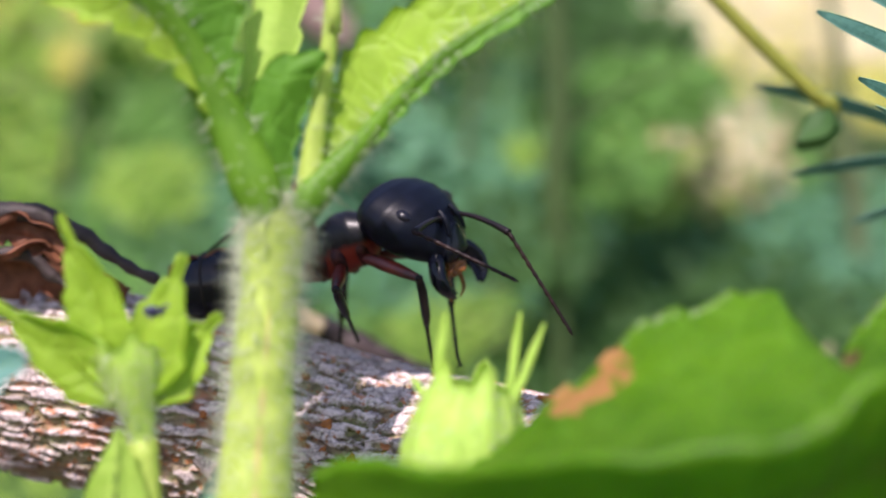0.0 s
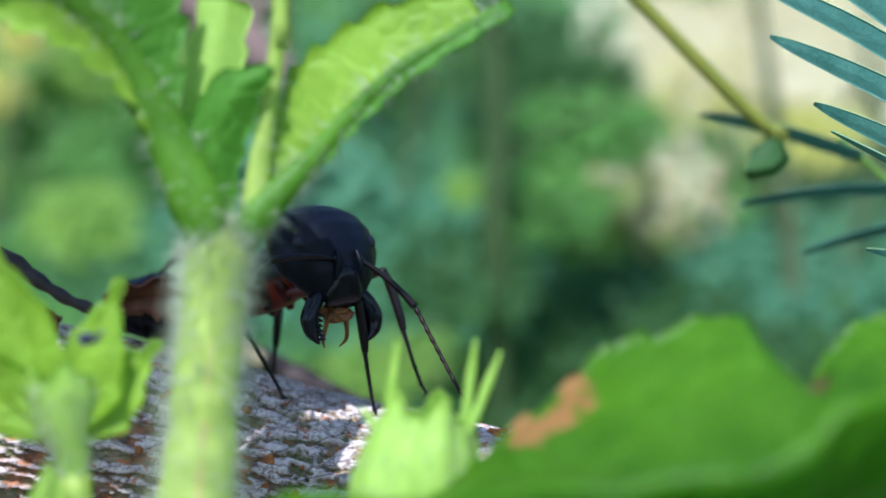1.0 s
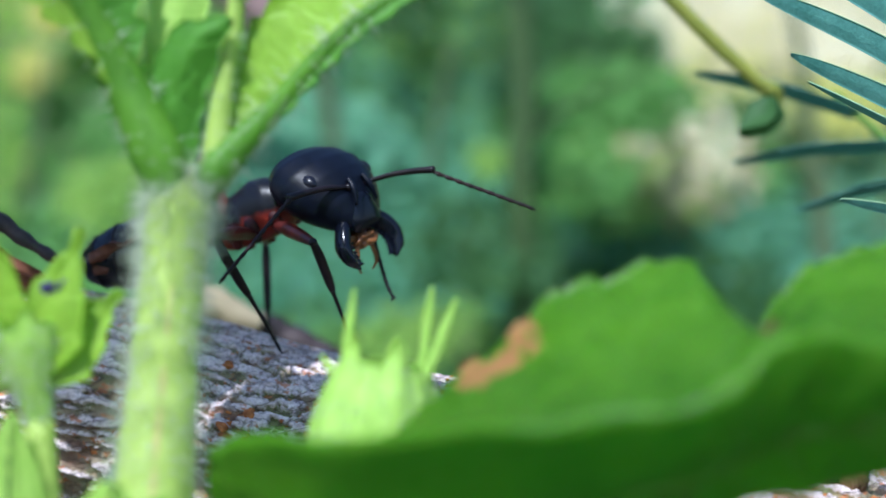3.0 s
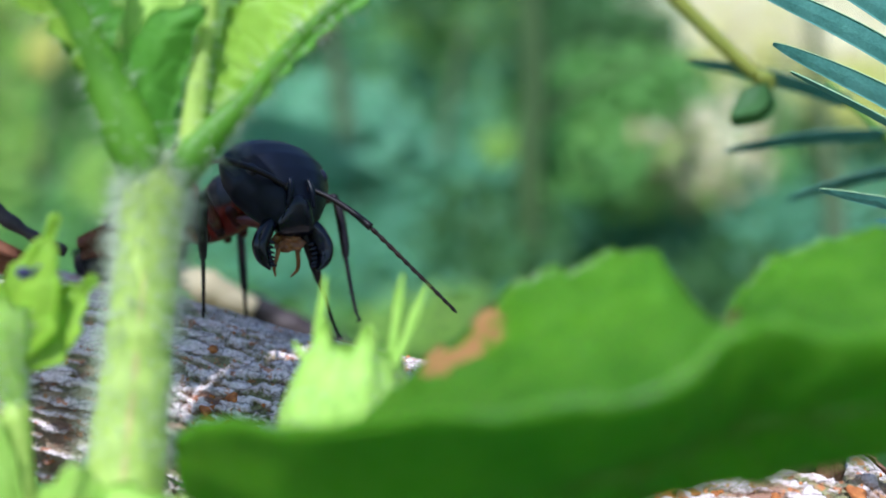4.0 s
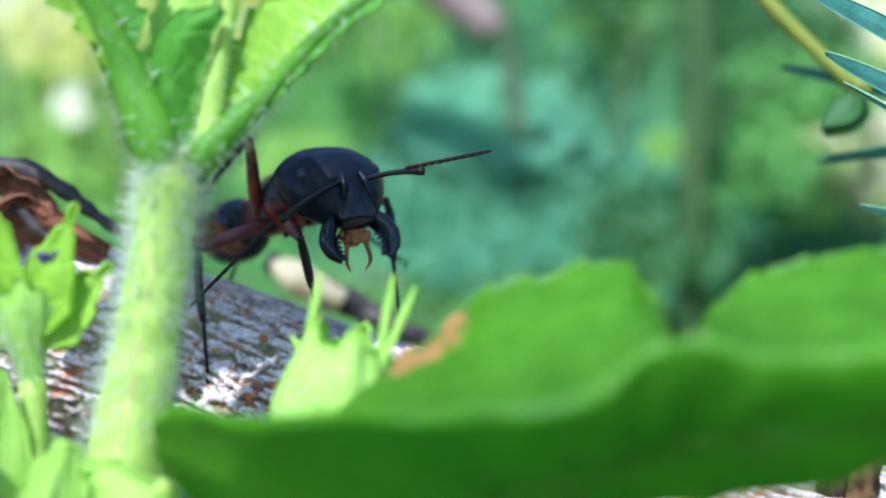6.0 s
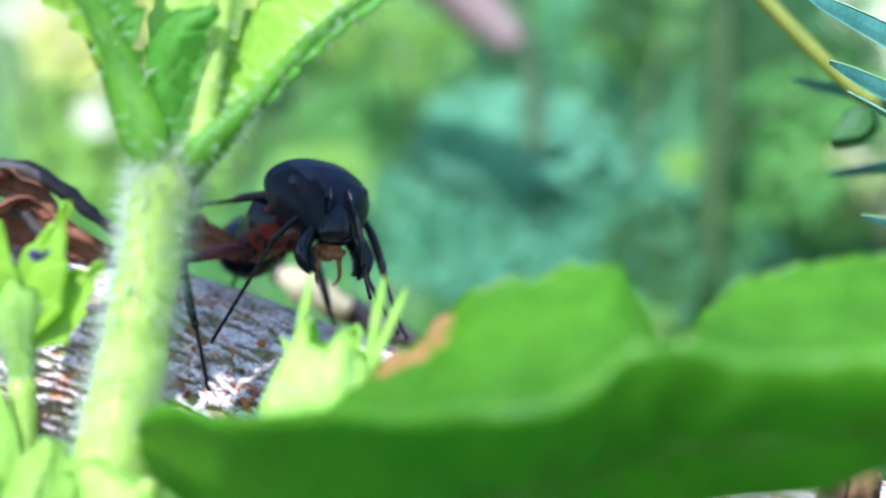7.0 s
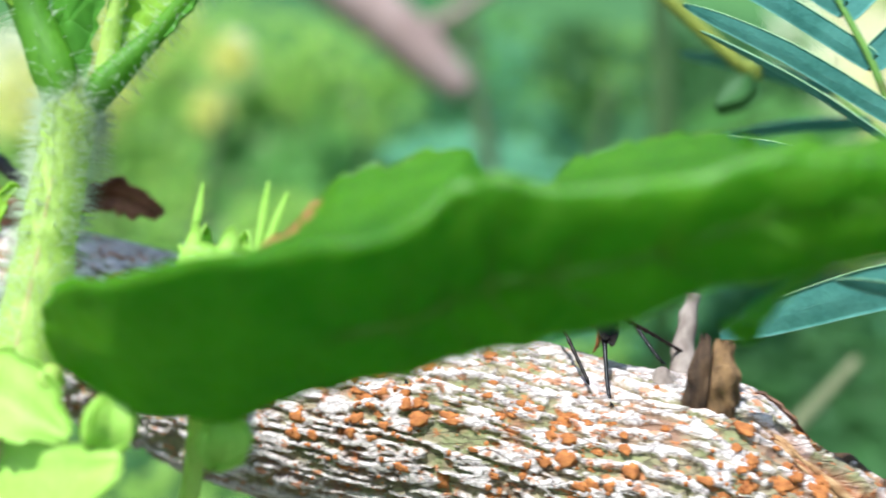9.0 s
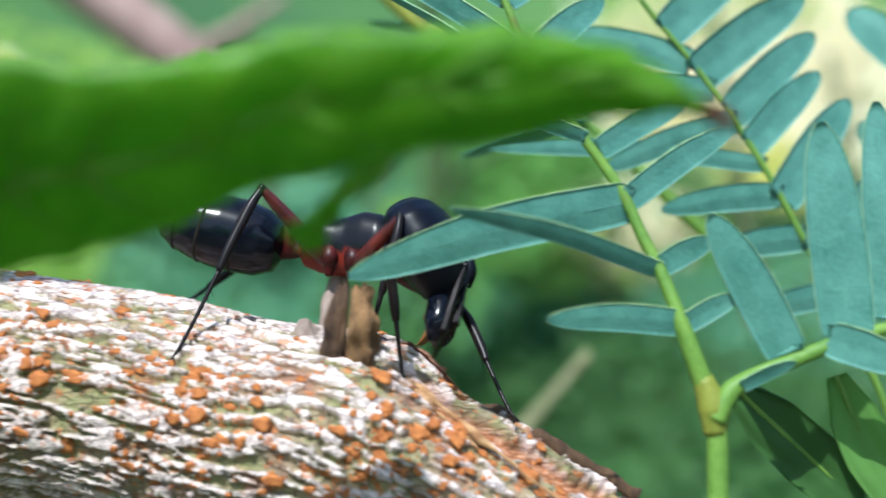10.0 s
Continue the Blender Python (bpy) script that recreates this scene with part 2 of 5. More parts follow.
PETAL = leaf_material("violet_petal", (0.08, 0.06, 0.22), (0.20, 0.17, 0.42), 0.35, (0.3, 0.25, 0.6), 0.5, 0.6)
WITHERED = leaf_material("withered_tip", (0.05, 0.02, 0.012), (0.16, 0.075, 0.04), 0.2, None, 0.7, 0.6)
WEEDSTEM = solid_material("weed_stem", (0.028, 0.06, 0.012), (0.055, 0.10, 0.022), 0.8, 0.05)


# ---- building helpers (all lengths in millimetres) ----
BASE = {}


def root(name, at, label, category, group="", kind=""):
    ob = new(name)
    ob.empty_display_size = 0.002
    ob.location = Vector(at) * MM
    BASE[ob.name] = Vector(at)
    return tagged(ob, label, category, group, kind)


def part(name, bm, material, parent=None, label="", origin=None, smooth=True, kind="", size=1.0):
    """One mesh object out of a bmesh in world millimetres, under a thing or a part."""
    base = BASE[parent.name] if parent else Vector((0, 0, 0))
    o = Vector(origin) if origin is not None else base
    for v in bm.verts:
        v.co = (v.co - o) * (MM * size)
    me = bpy.data.meshes.new(name)
    bm.to_mesh(me)
    bm.free()
    if smooth:
        me.polygons.foreach_set("use_smooth", [True] * len(me.polygons))
    for m in material if isinstance(material, (list, tuple)) else (material,):
        me.materials.append(m)
    ob = new(name, me)
    ob.location = (o - base) * MM
    BASE[ob.name] = o
    ob.parent = parent
    return tagged(ob, label, kind=kind)


def spline(pts, n):
    """n points evenly along a Catmull-Rom curve through pts."""
    p = [Vector(q) for q in pts]
    p = [p[0] * 2 - p[1]] + p + [p[-1] * 2 - p[-2]]
    out = []
    for k in range(n):
        u = k / (n - 1) * (len(p) - 3)
        i = min(int(u), len(p) - 4)
        f = u - i
        a, b, c, d = p[i:i + 4]
        out.append(0.5 * (2 * b + (c - a) * f + (2 * a - 5 * b + 4 * c - d) * f * f + (3 * b - a - 3 * c + d) * f ** 3))
    return out


def values(vals, n):
    return np.interp(np.linspace(0, 1, n), np.linspace(0, 1, len(vals)), vals)


def tube(bm, pts, radii, seg=10, n=None, flat=1.0, wobble=0.0, cap=True):
    """A tapering tube along a curve, added to bm."""
    n = n or max(6, 4 * len(pts))
    c, r = spline(pts, n), values(radii, n)
    side = None
    rings = []
    for k in range(n):
        t = (c[min(k + 1, n - 1)] - c[max(k - 1, 0)]).normalized()
        ref = side if side is not None else (Vector((0, 0, 1)) if abs(t.z) < 0.9 else Vector((1, 0, 0)))
        a = (ref - t * ref.dot(t)).normalized()
        side, b = a, t.cross(a)
        ring = []
        for j in range(seg):
            w = 2 * math.pi * j / seg
            q = c[k] + (a * math.cos(w) + b * math.sin(w) * flat) * r[k]
            if wobble:
                q += (q - c[k]).normalized() * wobble * noise.noise(q * 1.1) * 1.0
            ring.append(bm.verts.new(q))
        rings.append(ring)
    for k in range(n - 1):
        for j in range(seg):
            bm.faces.new((rings[k][j], rings[k][(j + 1) % seg], rings[k + 1][(j + 1) % seg], rings[k + 1][j]))
    if cap:
        bm.faces.new(rings[0][::-1])
        bm.faces.new(rings[-1])
    return c, r


def tubes(*runs, **kw):
    bm = bmesh.new()
    for pts, radii in runs:
        tube(bm, pts, radii, **kw)
    return bm


def sheet(rows, thick=0.12):
    """A thin solid sheet through rows of points: front, back and rim."""
    bm = bmesh.new()
    nr, nc = len(rows), len(rows[0])

    def normal(i, j):
        a = rows[min(i + 1, nr - 1)][j] - rows[max(i - 1, 0)][j]
        b = rows[i][min(j + 1, nc - 1)] - rows[i][max(j - 1, 0)]
        v = a.cross(b)
        return v.normalized() if v.length > 1e-9 else Vector((0, 0, 1))

    top = [[bm.verts.new(rows[i][j] + normal(i, j) * thick / 2) for j in range(nc)] for i in range(nr)]
    bot = [[bm.verts.new(rows[i][j] - normal(i, j) * thick / 2) for j in range(nc)] for i in range(nr)]
    for i in range(nr - 1):
        for j in range(nc - 1):
            bm.faces.new((top[i][j], top[i + 1][j], top[i + 1][j + 1], top[i][j + 1]))
            bm.faces.new((bot[i][j], bot[i][j + 1], bot[i + 1][j + 1], bot[i + 1][j]))
    for i in range(nr - 1):
        for j in (0, nc - 1):
            q = (top[i][j], bot[i][j], bot[i + 1][j], top[i + 1][j])
            bm.faces.new(q if j else q[::-1])
    for j in range(nc - 1):
        for i in (0, nr - 1):
            q = (top[i][j], top[i][j + 1], bot[i][j + 1], bot[i][j])
            bm.faces.new(q if i else q[::-1])
    return bm


def blade(mid, halves, side, lift=0.25, teeth=0, tooth=0.0, nu=36, nv=5, thick=0.14, ripple=0.0, only=0):
    """A leaf blade: midrib curve, half widths along it, the way its halves spread, how much they fold up. only: one half (+1 or -1)."""
    c, h = spline(mid, nu), values(halves, nu)
    s0 = Vector(side).normalized()
    rows = []
    for k in range(nu):
        t = (c[min(k + 1, nu - 1)] - c[max(k - 1, 0)]).normalized()
        s = (s0 - t * s0.dot(t)).normalized()
        up = t.cross(s)
        row = []
        for j in range(-nv if only <= 0 else 0, nv + 1 if only >= 0 else 1):
            f = j / nv
            wide = h[k]
            if teeth:
                saw = (k / (nu - 1) * teeth) % 1.0
                wide += tooth * (saw - 0.4) * abs(f) ** 3
            crease = 0.035 * max(h) * abs(math.sin(k * 0.9 + abs(f) * 2.2)) * (1 - abs(f))
            row.append(c[k] + s * (f * wide) + up * (abs(f) * wide * lift + crease + ripple * noise.noise(c[k] * 0.35 + s * f * 2)))
        rows.append(row)
    return sheet(rows, thick)


def oval(halves_at, peak=0.45, n=14, width=1.0):
    """Half widths of an oval leaf that is widest at peak."""
    return [width * halves_at * (math.sin(math.pi * (u / (n - 1)) ** (math.log(0.5) / math.log(peak)))) ** 0.75 + 0.03 for u in range(n)]


def hair_coat(curve, radii, count, length, rng, thick=0.022):
    bm = bmesh.new()
    n = len(curve)
    for _ in range(count):
        k = rng.random() * (n - 1.001)
        i, f = int(k), k % 1
        p, r = curve[i].lerp(curve[i + 1], f), radii[i] * (1 - f) + radii[i + 1] * f
        t = (curve[i + 1] - curve[i]).normalized()
        a = t.orthogonal().normalized()
        a.rotate(Matrix.Rotation(rng.random() * 6.283, 3, t))
        d = (a + t * rng.uniform(-0.35, 0.35)).normalized()
        ln = length * rng.uniform(0.4, 1.15)
        b = t.cross(a)
        v = [bm.verts.new(p + a * r * 0.95 + (t * math.cos(w) + b * math.sin(w)) * thick) for w in (0, 2.1, 4.2)]
        tip = bm.verts.new(p + a * r + d * ln + Vector((0, 0, -0.12 * ln)))
        for j in range(3):
            bm.faces.new((v[j], v[(j + 1) % 3], tip))
    return bm


# ---- the ground and the distance ----
def build_ground():
    bm = bmesh.new()
    bmesh.ops.create_grid(bm, x_segments=60, y_segments=60, size=6000)
    for v in bm.verts:
        v.co.z = -75 + 5 * noise.noise(v.co * 0.01)
    tagged(part("ground", bm, SOIL), "bare brown soil under the plants", "ground", kind="structure")


def far_backdrop():
    """Sunlit scrub far behind everything, one curved sheet of mottled green and straw."""
    m, n, l = nodes_of("far_scrub")
    p = n["Principled BSDF"]
    v = mapped(n, l, 0.0022)
    big, mid = noise_tex(n, l, v, 1.0, 2), noise_tex(n, l, v, 4.0, 4)
    a = ramp(n, l, big, ((0.40, (0.05, 0.13, 0.05)), (0.55, (0.10, 0.22, 0.06)), (0.68, (0.50, 0.48, 0.22)), (0.8, (0.85, 0.80, 0.52))))
    l.new(mixed(n, l, ramp(n, l, mid, ((0.4, (0, 0, 0)), (0.7, (0.6, 0.6, 0.6)))), a, (0.06, 0.16, 0.04)), p.inputs["Base Color"])
    p.inputs["Roughness"].default_value = 0.9
    rows = []
    for i in range(25):
        w = math.pi * (0.08 + 0.84 * i / 24)
        rows.append([Vector((1500 * math.cos(w), 1500 * math.sin(w), z)) + Vector((noise.noise((i, z * 0.01, 0)), 0, 0)) * 60 for z in (-90, 0, 150, 320, 520, 750)])
    tagged(part("backdrop", sheet(rows, 5), m), "distant sunlit scrub of green and straw", "backdrop", kind="structure")


# ---- the branch ----
AXIS = ((-75, 30, 13), (-40, 14, 6.5), (-17, 4.5, 0.5), (-12.7, 2.9, -0.4), (-4.3, 0.4, -2.2), (1.9, -1.8, -4.0), (8.5, -4.7, -5.05), (14.5, -6.2, -6.1), (19, -7.0, -7.4), (23, -7.7, -8.2), (26.8, -8.2, -9.5), (30.5, -8.5, -11.4), (34.3, -8.7, -13.7), (42, -9.0, -18.3), (60, -10, -30))
AXIS_R = (5.2, 5.2, 5.2, 5.2, 5.2, 5.2, 5.2, 5.2, 5.2, 5.1, 5.0, 4.9, 4.8, 4.6, 4.4)


def branch_frame(n=560):
    return spline(AXIS, n), values(AXIS_R, n)


def ball_at(bm, at, r, rng):
    made = bmesh.ops.create_icosphere(bm, subdivisions=1, radius=r)
    wide = Vector((rng.uniform(0.8, 1.3), rng.uniform(0.8, 1.2), rng.uniform(0.8, 1.4)))
    for v in made["verts"]:
        v.co = v.co * wide + at


def build_branch():
    rng = random.Random(3)
    br = root("branch", (10, -4, -5.3), "stout living branch with pale flaking bark and orange pores", "branch")
    n, seg = 1250, 380
    c, r = branch_frame(n)
    t = [(c[min(k + 1, n - 1)] - c[max(k - 1, 0)]).normalized() for k in range(n)]
    length = 0.0
    verts, flake, torn = [], [], []
    for k in range(n):
        if k:
            length += (c[k] - c[k - 1]).length
        up = (Vector((0, 0, 1)) - t[k] * t[k].z).normalized()
        out = up.cross(t[k])
        for j in range(seg):
            w = 2 * math.pi * j / seg
            d = up * math.cos(w) + out * math.sin(w)
            arc = (w if w < math.pi else w - 2 * math.pi) * r[k]
            q = Vector((length * 0.55, arc * 2.8, 3.0))
            warp = noise.noise(q * 0.4) * 1.1
            ridge = noise.noise(Vector((q.x + warp, q.y + warp, 0))) + 0.55 * noise.noise(Vector((q.x * 2.2, q.y * 1.7 + warp, 7))) + 0.34 * noise.noise(Vector((q.x * 6.0, q.y * 3.4, 4)))
            fine = noise.noise(Vector((length * 3.6, arc * 5.0, 1)))
            # less pale crust, more brown groove colour towards the under side and the stub
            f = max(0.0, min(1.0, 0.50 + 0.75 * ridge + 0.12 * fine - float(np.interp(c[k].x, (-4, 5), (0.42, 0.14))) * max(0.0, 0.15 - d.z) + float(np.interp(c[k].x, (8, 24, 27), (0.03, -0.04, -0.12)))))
            x = c[k].x
            # the bark is torn off in a long sliver past the stub
            past = min(1.0, max(0.0, (x - 25.6) / 1.6))
            turn = (w if w < math.pi else w - 2 * math.pi) + 0.62 + 0.14 * noise.noise(Vector((length * 0.5, 1, 2))) + 0.03 * noise.noise(Vector((length * 3, 4, 2)))
            tw = min(1.0, 3 * max(0.0, 1 - abs(turn) / 0.14)) * past
            # past the sliver bark sinks behind a raised lip, browned partly to paint shade
            flank = past * max(0.0, min(1.0, (turn - 0.17) / 0.06)) * (1 if turn < 1.6 else 0)
            lip = past * math.exp(-((turn - 0.17) / 0.05) ** 2)
            f *= 1 - 0.45 * flank
            step = 0.24 * max(0.0, min(1.0, (f - 0.42) / 0.05)) + 0.10 * f + 0.05 * fine
            swell = 0.35 * noise.noise(c[k] * 0.12 + d * 0.8)
            bump = 0.9 * math.exp(-((x - 24.6) / 2.2) ** 2) * max(0.0, math.cos(w + 0.2)) ** 2
            h = step * (1 - tw) - 0.45 * tw + 0.2 * lip - 0.30 * flank + swell + bump
            verts.append(c[k] + d * (r[k] - 0.25 + h))
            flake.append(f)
            torn.append(tw)
    faces = []
    for k in range(n - 1):
        for j in range(seg):
            a, b = k * seg + j, k * seg + (j + 1) % seg
            faces.append((a, b, b + seg, a + seg))
    o = BASE[br.name]
    me = bpy.data.meshes.new("bark")
    me.from_pydata([(v - o) * MM for v in verts], [], faces)
    me.polygons.foreach_set("use_smooth", [True] * len(me.polygons))
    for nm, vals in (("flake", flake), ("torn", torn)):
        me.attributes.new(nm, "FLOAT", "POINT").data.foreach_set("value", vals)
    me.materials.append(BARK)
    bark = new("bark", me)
    bark.parent = br
    BASE[bark.name] = o
    # corky pores standing proud of the bark
    shapes = []
    for s in range(6):
        bm = bmesh.new()
        bmesh.ops.create_icosphere(bm, subdivisions=2, radius=1)
        for v in bm.verts:
            v.co = Vector((v.co.x * 0.38, v.co.y * 0.30, max(-0.05, min(0.13, v.co.z * 0.2)))) * (1 + 0.8 * noise.noise(v.co * 1.6 + Vector((s * 9, 0, 0))) + 0.3 * noise.noise(v.co * 5 + Vector((0, s * 7, 0))))
            v.co *= MM
        m2 = bpy.data.meshes.new("lenticel")
        bm.to_mesh(m2)
        bm.free()
        m2.polygons.foreach_set("use_smooth", [True] * len(m2.polygons))
        m2.materials.append(LENT)
        shapes.append(m2)
    near = [k for k in range(n) if -6 < c[k].x < 34]
    made, beads = 0, []
    while made < 300:
        k = rng.choice(near)
        if c[k].x < 7 and rng.random() < 0.6:
            continue
        low = rng.random() < 0.55
        if made % 6 == 0:
            k = rng.choice([q for q in near if 25.5 < c[q].x < 29.5])
        j = int(((rng.uniform(-1.9, -0.8) if low else rng.uniform(-2.5, 0.75)) / (2 * math.pi) * seg)) % seg
        if torn[k * seg + j] > 0.2:
            continue
        p = verts[k * seg + j]
        d = (p - c[k]).normalized()
        ob = new("lenticel", shapes[rng.randrange(6)])
        x = (t[k] + d * rng.uniform(-0.1, 0.1)).normalized()
        y = d.cross(x).normalized()
        size = rng.choice((0.4, 0.5, 0.55, 0.65, 0.8, 1.0)) * rng.uniform(0.8, 1.15) * (0.75 if c[k].x < 7 else 1.0)
        m = Matrix((x, y, x.cross(y))).transposed().to_4x4() @ Matrix.Rotation(rng.uniform(-0.5, 0.5), 4, "Z")
        for _ in range(rng.choice((1, 2, 3, 4, 5))):
            beads.append((k, (j + rng.randint(-20, 20)) % seg, size * rng.uniform(0.25, 0.5)))
        ob.parent = br
        ob.matrix_basis = Matrix.Translation((p - o) * MM) @ m @ Matrix.Diagonal((size * rng.uniform(0.7, 1.6), size * rng.uniform(0.8, 1.2), size, 1))
        made += 1
    bm = bmesh.new()
    for k, j, size in beads:
        p = verts[min(n - 1, max(0, k + rng.randint(-4, 4))) * seg + j]
        ball_at(bm, p, 0.34 * size, rng)
    part("pore_crust", bm, LENT, br, "small orange cork beads", kind="stuff")
    # torn lip of bark beside the sliver
    bm = bmesh.new()
    tube(bm, ((28.2, -8.00, -5.0), (29.2, -8.00, -5.75), (31.28, -8.00, -6.72), (34.26, -8.00, -8.44), (37.50, -8.00, -10.22)), (0.12, 0.26, 0.32, 0.32, 0.2), 10, 70, 0.5, 0.4)
    part("bark_sliver", bm, STUBDARK, br, "dark torn lip of bark")
    bm = bmesh.new()
    tube(bm, ((27.2, -10.9, -4.75), (29.3, -11.9, -6.6), (31.4, -12.6, -8.3), (33.6, -12.9, -10.0)), (0.06, 0.14, 0.16, 0.06), 8, 60, 0.6, 0.3)
    tube(bm, ((26.6, -10.6, -4.4), (28.2, -11.7, -6.0), (30.2, -12.5, -7.8)), (0.04, 0.10, 0.03), 7, 40, 0.6, 0.3)
    part("wood_splinter", bm, RAWWOOD, br, "pale splinters of bare wood")
    part("bark_flake", blade(((26.3, -8.7, -3.75), (27.2, -8.6, -3.75), (28.3, -8.5, -4.45), (29.5, -8.4, -5.55)), (0.25, 0.42, 0.36, 0.08), (0.55, -0.3, 0.75), 0.3, 5, 0.12, 30, 5, 0.16, 0.2), BROWNTWIG, br, "brown flake of bark curling off beside the stub")
    # dry split stub and a grey side twig
    for side, foot, top, wide in ((-1, (24.35, -10.79, -4.35), (24.62, -11.09, -0.94), 0.50), (1, (25.02, -10.77, -4.55), (25.36, -11.07, -1.10), 0.72)):
        bm = bmesh.new()
        rows = []
        foot, top = Vector(foot), Vector(top)
        for i in range(26):
            f = i / 25
            ctr = foot.lerp(top, f) + Vector((0, -0.35 * math.sin(f * 3.1), 0))
            rad = wide * (float(np.interp(f, (0, 0.2, 0.5, 0.8, 1), (0.85, 1.15, 1.1, 0.78, 0.42))) + 0.06 * math.sin(f * 13 + side))
            row = []
            for j in range(29):
                w = 2 * math.pi * j / 28
                rib = 1 + 0.12 * math.sin(w * 7 + f * 3 + 2 * noise.noise(Vector((f * 4, w, 1)))) + 0.07 * math.sin(f * 19 + 2 * math.cos(w)) + 0.42 * noise.noise(Vector((math.cos(w) * 1.3, math.sin(w) * 1.3, f * 3 + side)))
                x = math.cos(w) * rad * rib
                x = min(x, 0.45 * wide) if side < 0 else max(x, -0.5 * wide)
                row.append(ctr + Vector((x, math.sin(w) * rad * rib * 0.9, 0.4 * noise.noise(Vector((math.cos(w) * 1.9, math.sin(w) * 1.9, side * 3))) * f ** 4)))
            rows.append(row)
        part("stub_half", sheet(rows, 0.08), STUBDARK if side < 0 else DRYWOOD, br, "dry brown half of a split twig stub")
    for pts, rad, nm, mat, lab in (
        (((23.97, -7.40, -3.00), (24.18, -6.60, -0.88), (24.57, -6.20, 0.99)), (0.6, 0.42, 0.36), "side_twig", GREYTWIG, "short grey side twig"),
        (((22.95, -9.30, -2.85), (22.98, -9.40, -2.62), (23.1, -9.40, -2.4)), (0.6, 0.36, 0.06), "dormant_bud", GREYTWIG, "small pale dormant bud"),
    ):
        bm = bmesh.new()
        tube(bm, pts, rad, 14, 22, 1.0, 0.28)
        part(nm, bm, mat, br, lab)


# ---- the hairy plant in front ----
def build_plant():
    rng = random.Random(5)
    pl = root("hairy_herb", (-2.3, -22.5, -14), "hairy green herb stem with toothed leaves at its node", "plant")
    bm = bmesh.new()
    c, r = tube(bm, ((-2.3, -22.5, -14), (-2.05, -21.2, -4), (-1.75, -19.6, 1.6), (-1.45, -18.9, 5.4), (-1.2, -18.5, 7.8), (-1.1, -18.3, 9.2)), (1.55, 1.4, 1.16, 1.06, 1.1, 0.4), 20, 66, 1.0, 0.12)
    part("stem", bm, STEM, pl, "pale green ribbed stem with a pinkish streak")
    part("stem_rib", tubes((((-2.1, -23.9, -14), (-1.9, -22.5, -4), (-1.6, -20.68, 1.6), (-1.3, -19.88, 5.4)), (0.16, 0.17, 0.14, 0.05)), seg=8, n=40, wobble=0.05), RIB, pl, "pinkish raised rib along the stem")
    part("stem_hairs", hair_coat(c, r, 4600, 0.95, rng, 0.018), HAIR, pl, "fine white hairs", kind="stuff")
    # two leaf stalks that part at the node
    bm = bmesh.new()
    cl, rl = tube(bm, ((-1.3, -18.75, 7.4), (-1.9, -18.75, 9.6), (-3.05, -18.7, 12.2), (-4.3, -19.1, 14.5), (-5.7, -20.0, 16.2), (-8.4, -21.4, 18.2)), (0.6, 0.95, 0.76, 0.66, 0.55, 0.4), 14, 44, 0.75)
    part("leaf_stalk", bm, PETIOLE, pl)
    part("stalk_hairs", hair_coat(cl, rl, 260, 0.9, rng), HAIR, pl, "fine white hairs", kind="stuff")
    bm = bmesh.new()
    cr, rr = tube(bm, ((-0.95, -18.6, 7.4), (0.2, -18.2, 9.2), (1.9, -17.9, 11.0), (3.6, -17.9, 12.9), (5.6, -18.0, 14.6), (9.0, -18.0, 16.6)), (0.5, 0.68, 0.42, 0.36, 0.3, 0.22), 12, 44, 0.8)
    part("leaf_stalk", bm, PETIOLE, pl)
    part("stalk_hairs", hair_coat(cr, rr, 420, 0.9, rng), HAIR, pl, "fine white hairs", kind="stuff")
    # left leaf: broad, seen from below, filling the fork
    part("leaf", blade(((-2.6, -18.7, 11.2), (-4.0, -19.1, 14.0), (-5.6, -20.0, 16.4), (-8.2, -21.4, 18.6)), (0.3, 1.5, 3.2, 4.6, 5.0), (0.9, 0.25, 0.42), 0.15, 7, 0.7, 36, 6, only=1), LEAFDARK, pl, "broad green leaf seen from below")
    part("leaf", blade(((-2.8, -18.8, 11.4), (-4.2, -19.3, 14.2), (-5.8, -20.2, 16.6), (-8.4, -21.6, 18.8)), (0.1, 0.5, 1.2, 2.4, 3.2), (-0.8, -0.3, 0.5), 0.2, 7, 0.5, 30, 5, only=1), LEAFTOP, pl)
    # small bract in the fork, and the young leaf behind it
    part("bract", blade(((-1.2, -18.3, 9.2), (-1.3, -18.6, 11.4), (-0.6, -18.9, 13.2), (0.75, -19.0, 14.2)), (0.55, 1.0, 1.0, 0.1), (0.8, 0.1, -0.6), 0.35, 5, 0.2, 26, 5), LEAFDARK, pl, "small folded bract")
    part("young_leaf", blade(((-1.5, -17.4, 10.5), (-1.6, -17.2, 13.0), (-0.9, -17.0, 17.0)), (0.3, 0.75, 1.0, 0.9), (1, 0.2, 0), 0.3, 6, 0.3, 26, 5), CALYX, pl, "pale folded young leaf")
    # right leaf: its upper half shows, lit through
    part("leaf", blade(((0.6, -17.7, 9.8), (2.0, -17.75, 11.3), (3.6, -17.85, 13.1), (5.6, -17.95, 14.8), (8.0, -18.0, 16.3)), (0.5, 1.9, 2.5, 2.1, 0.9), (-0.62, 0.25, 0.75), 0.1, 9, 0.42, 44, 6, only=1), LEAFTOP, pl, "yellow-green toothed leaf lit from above")
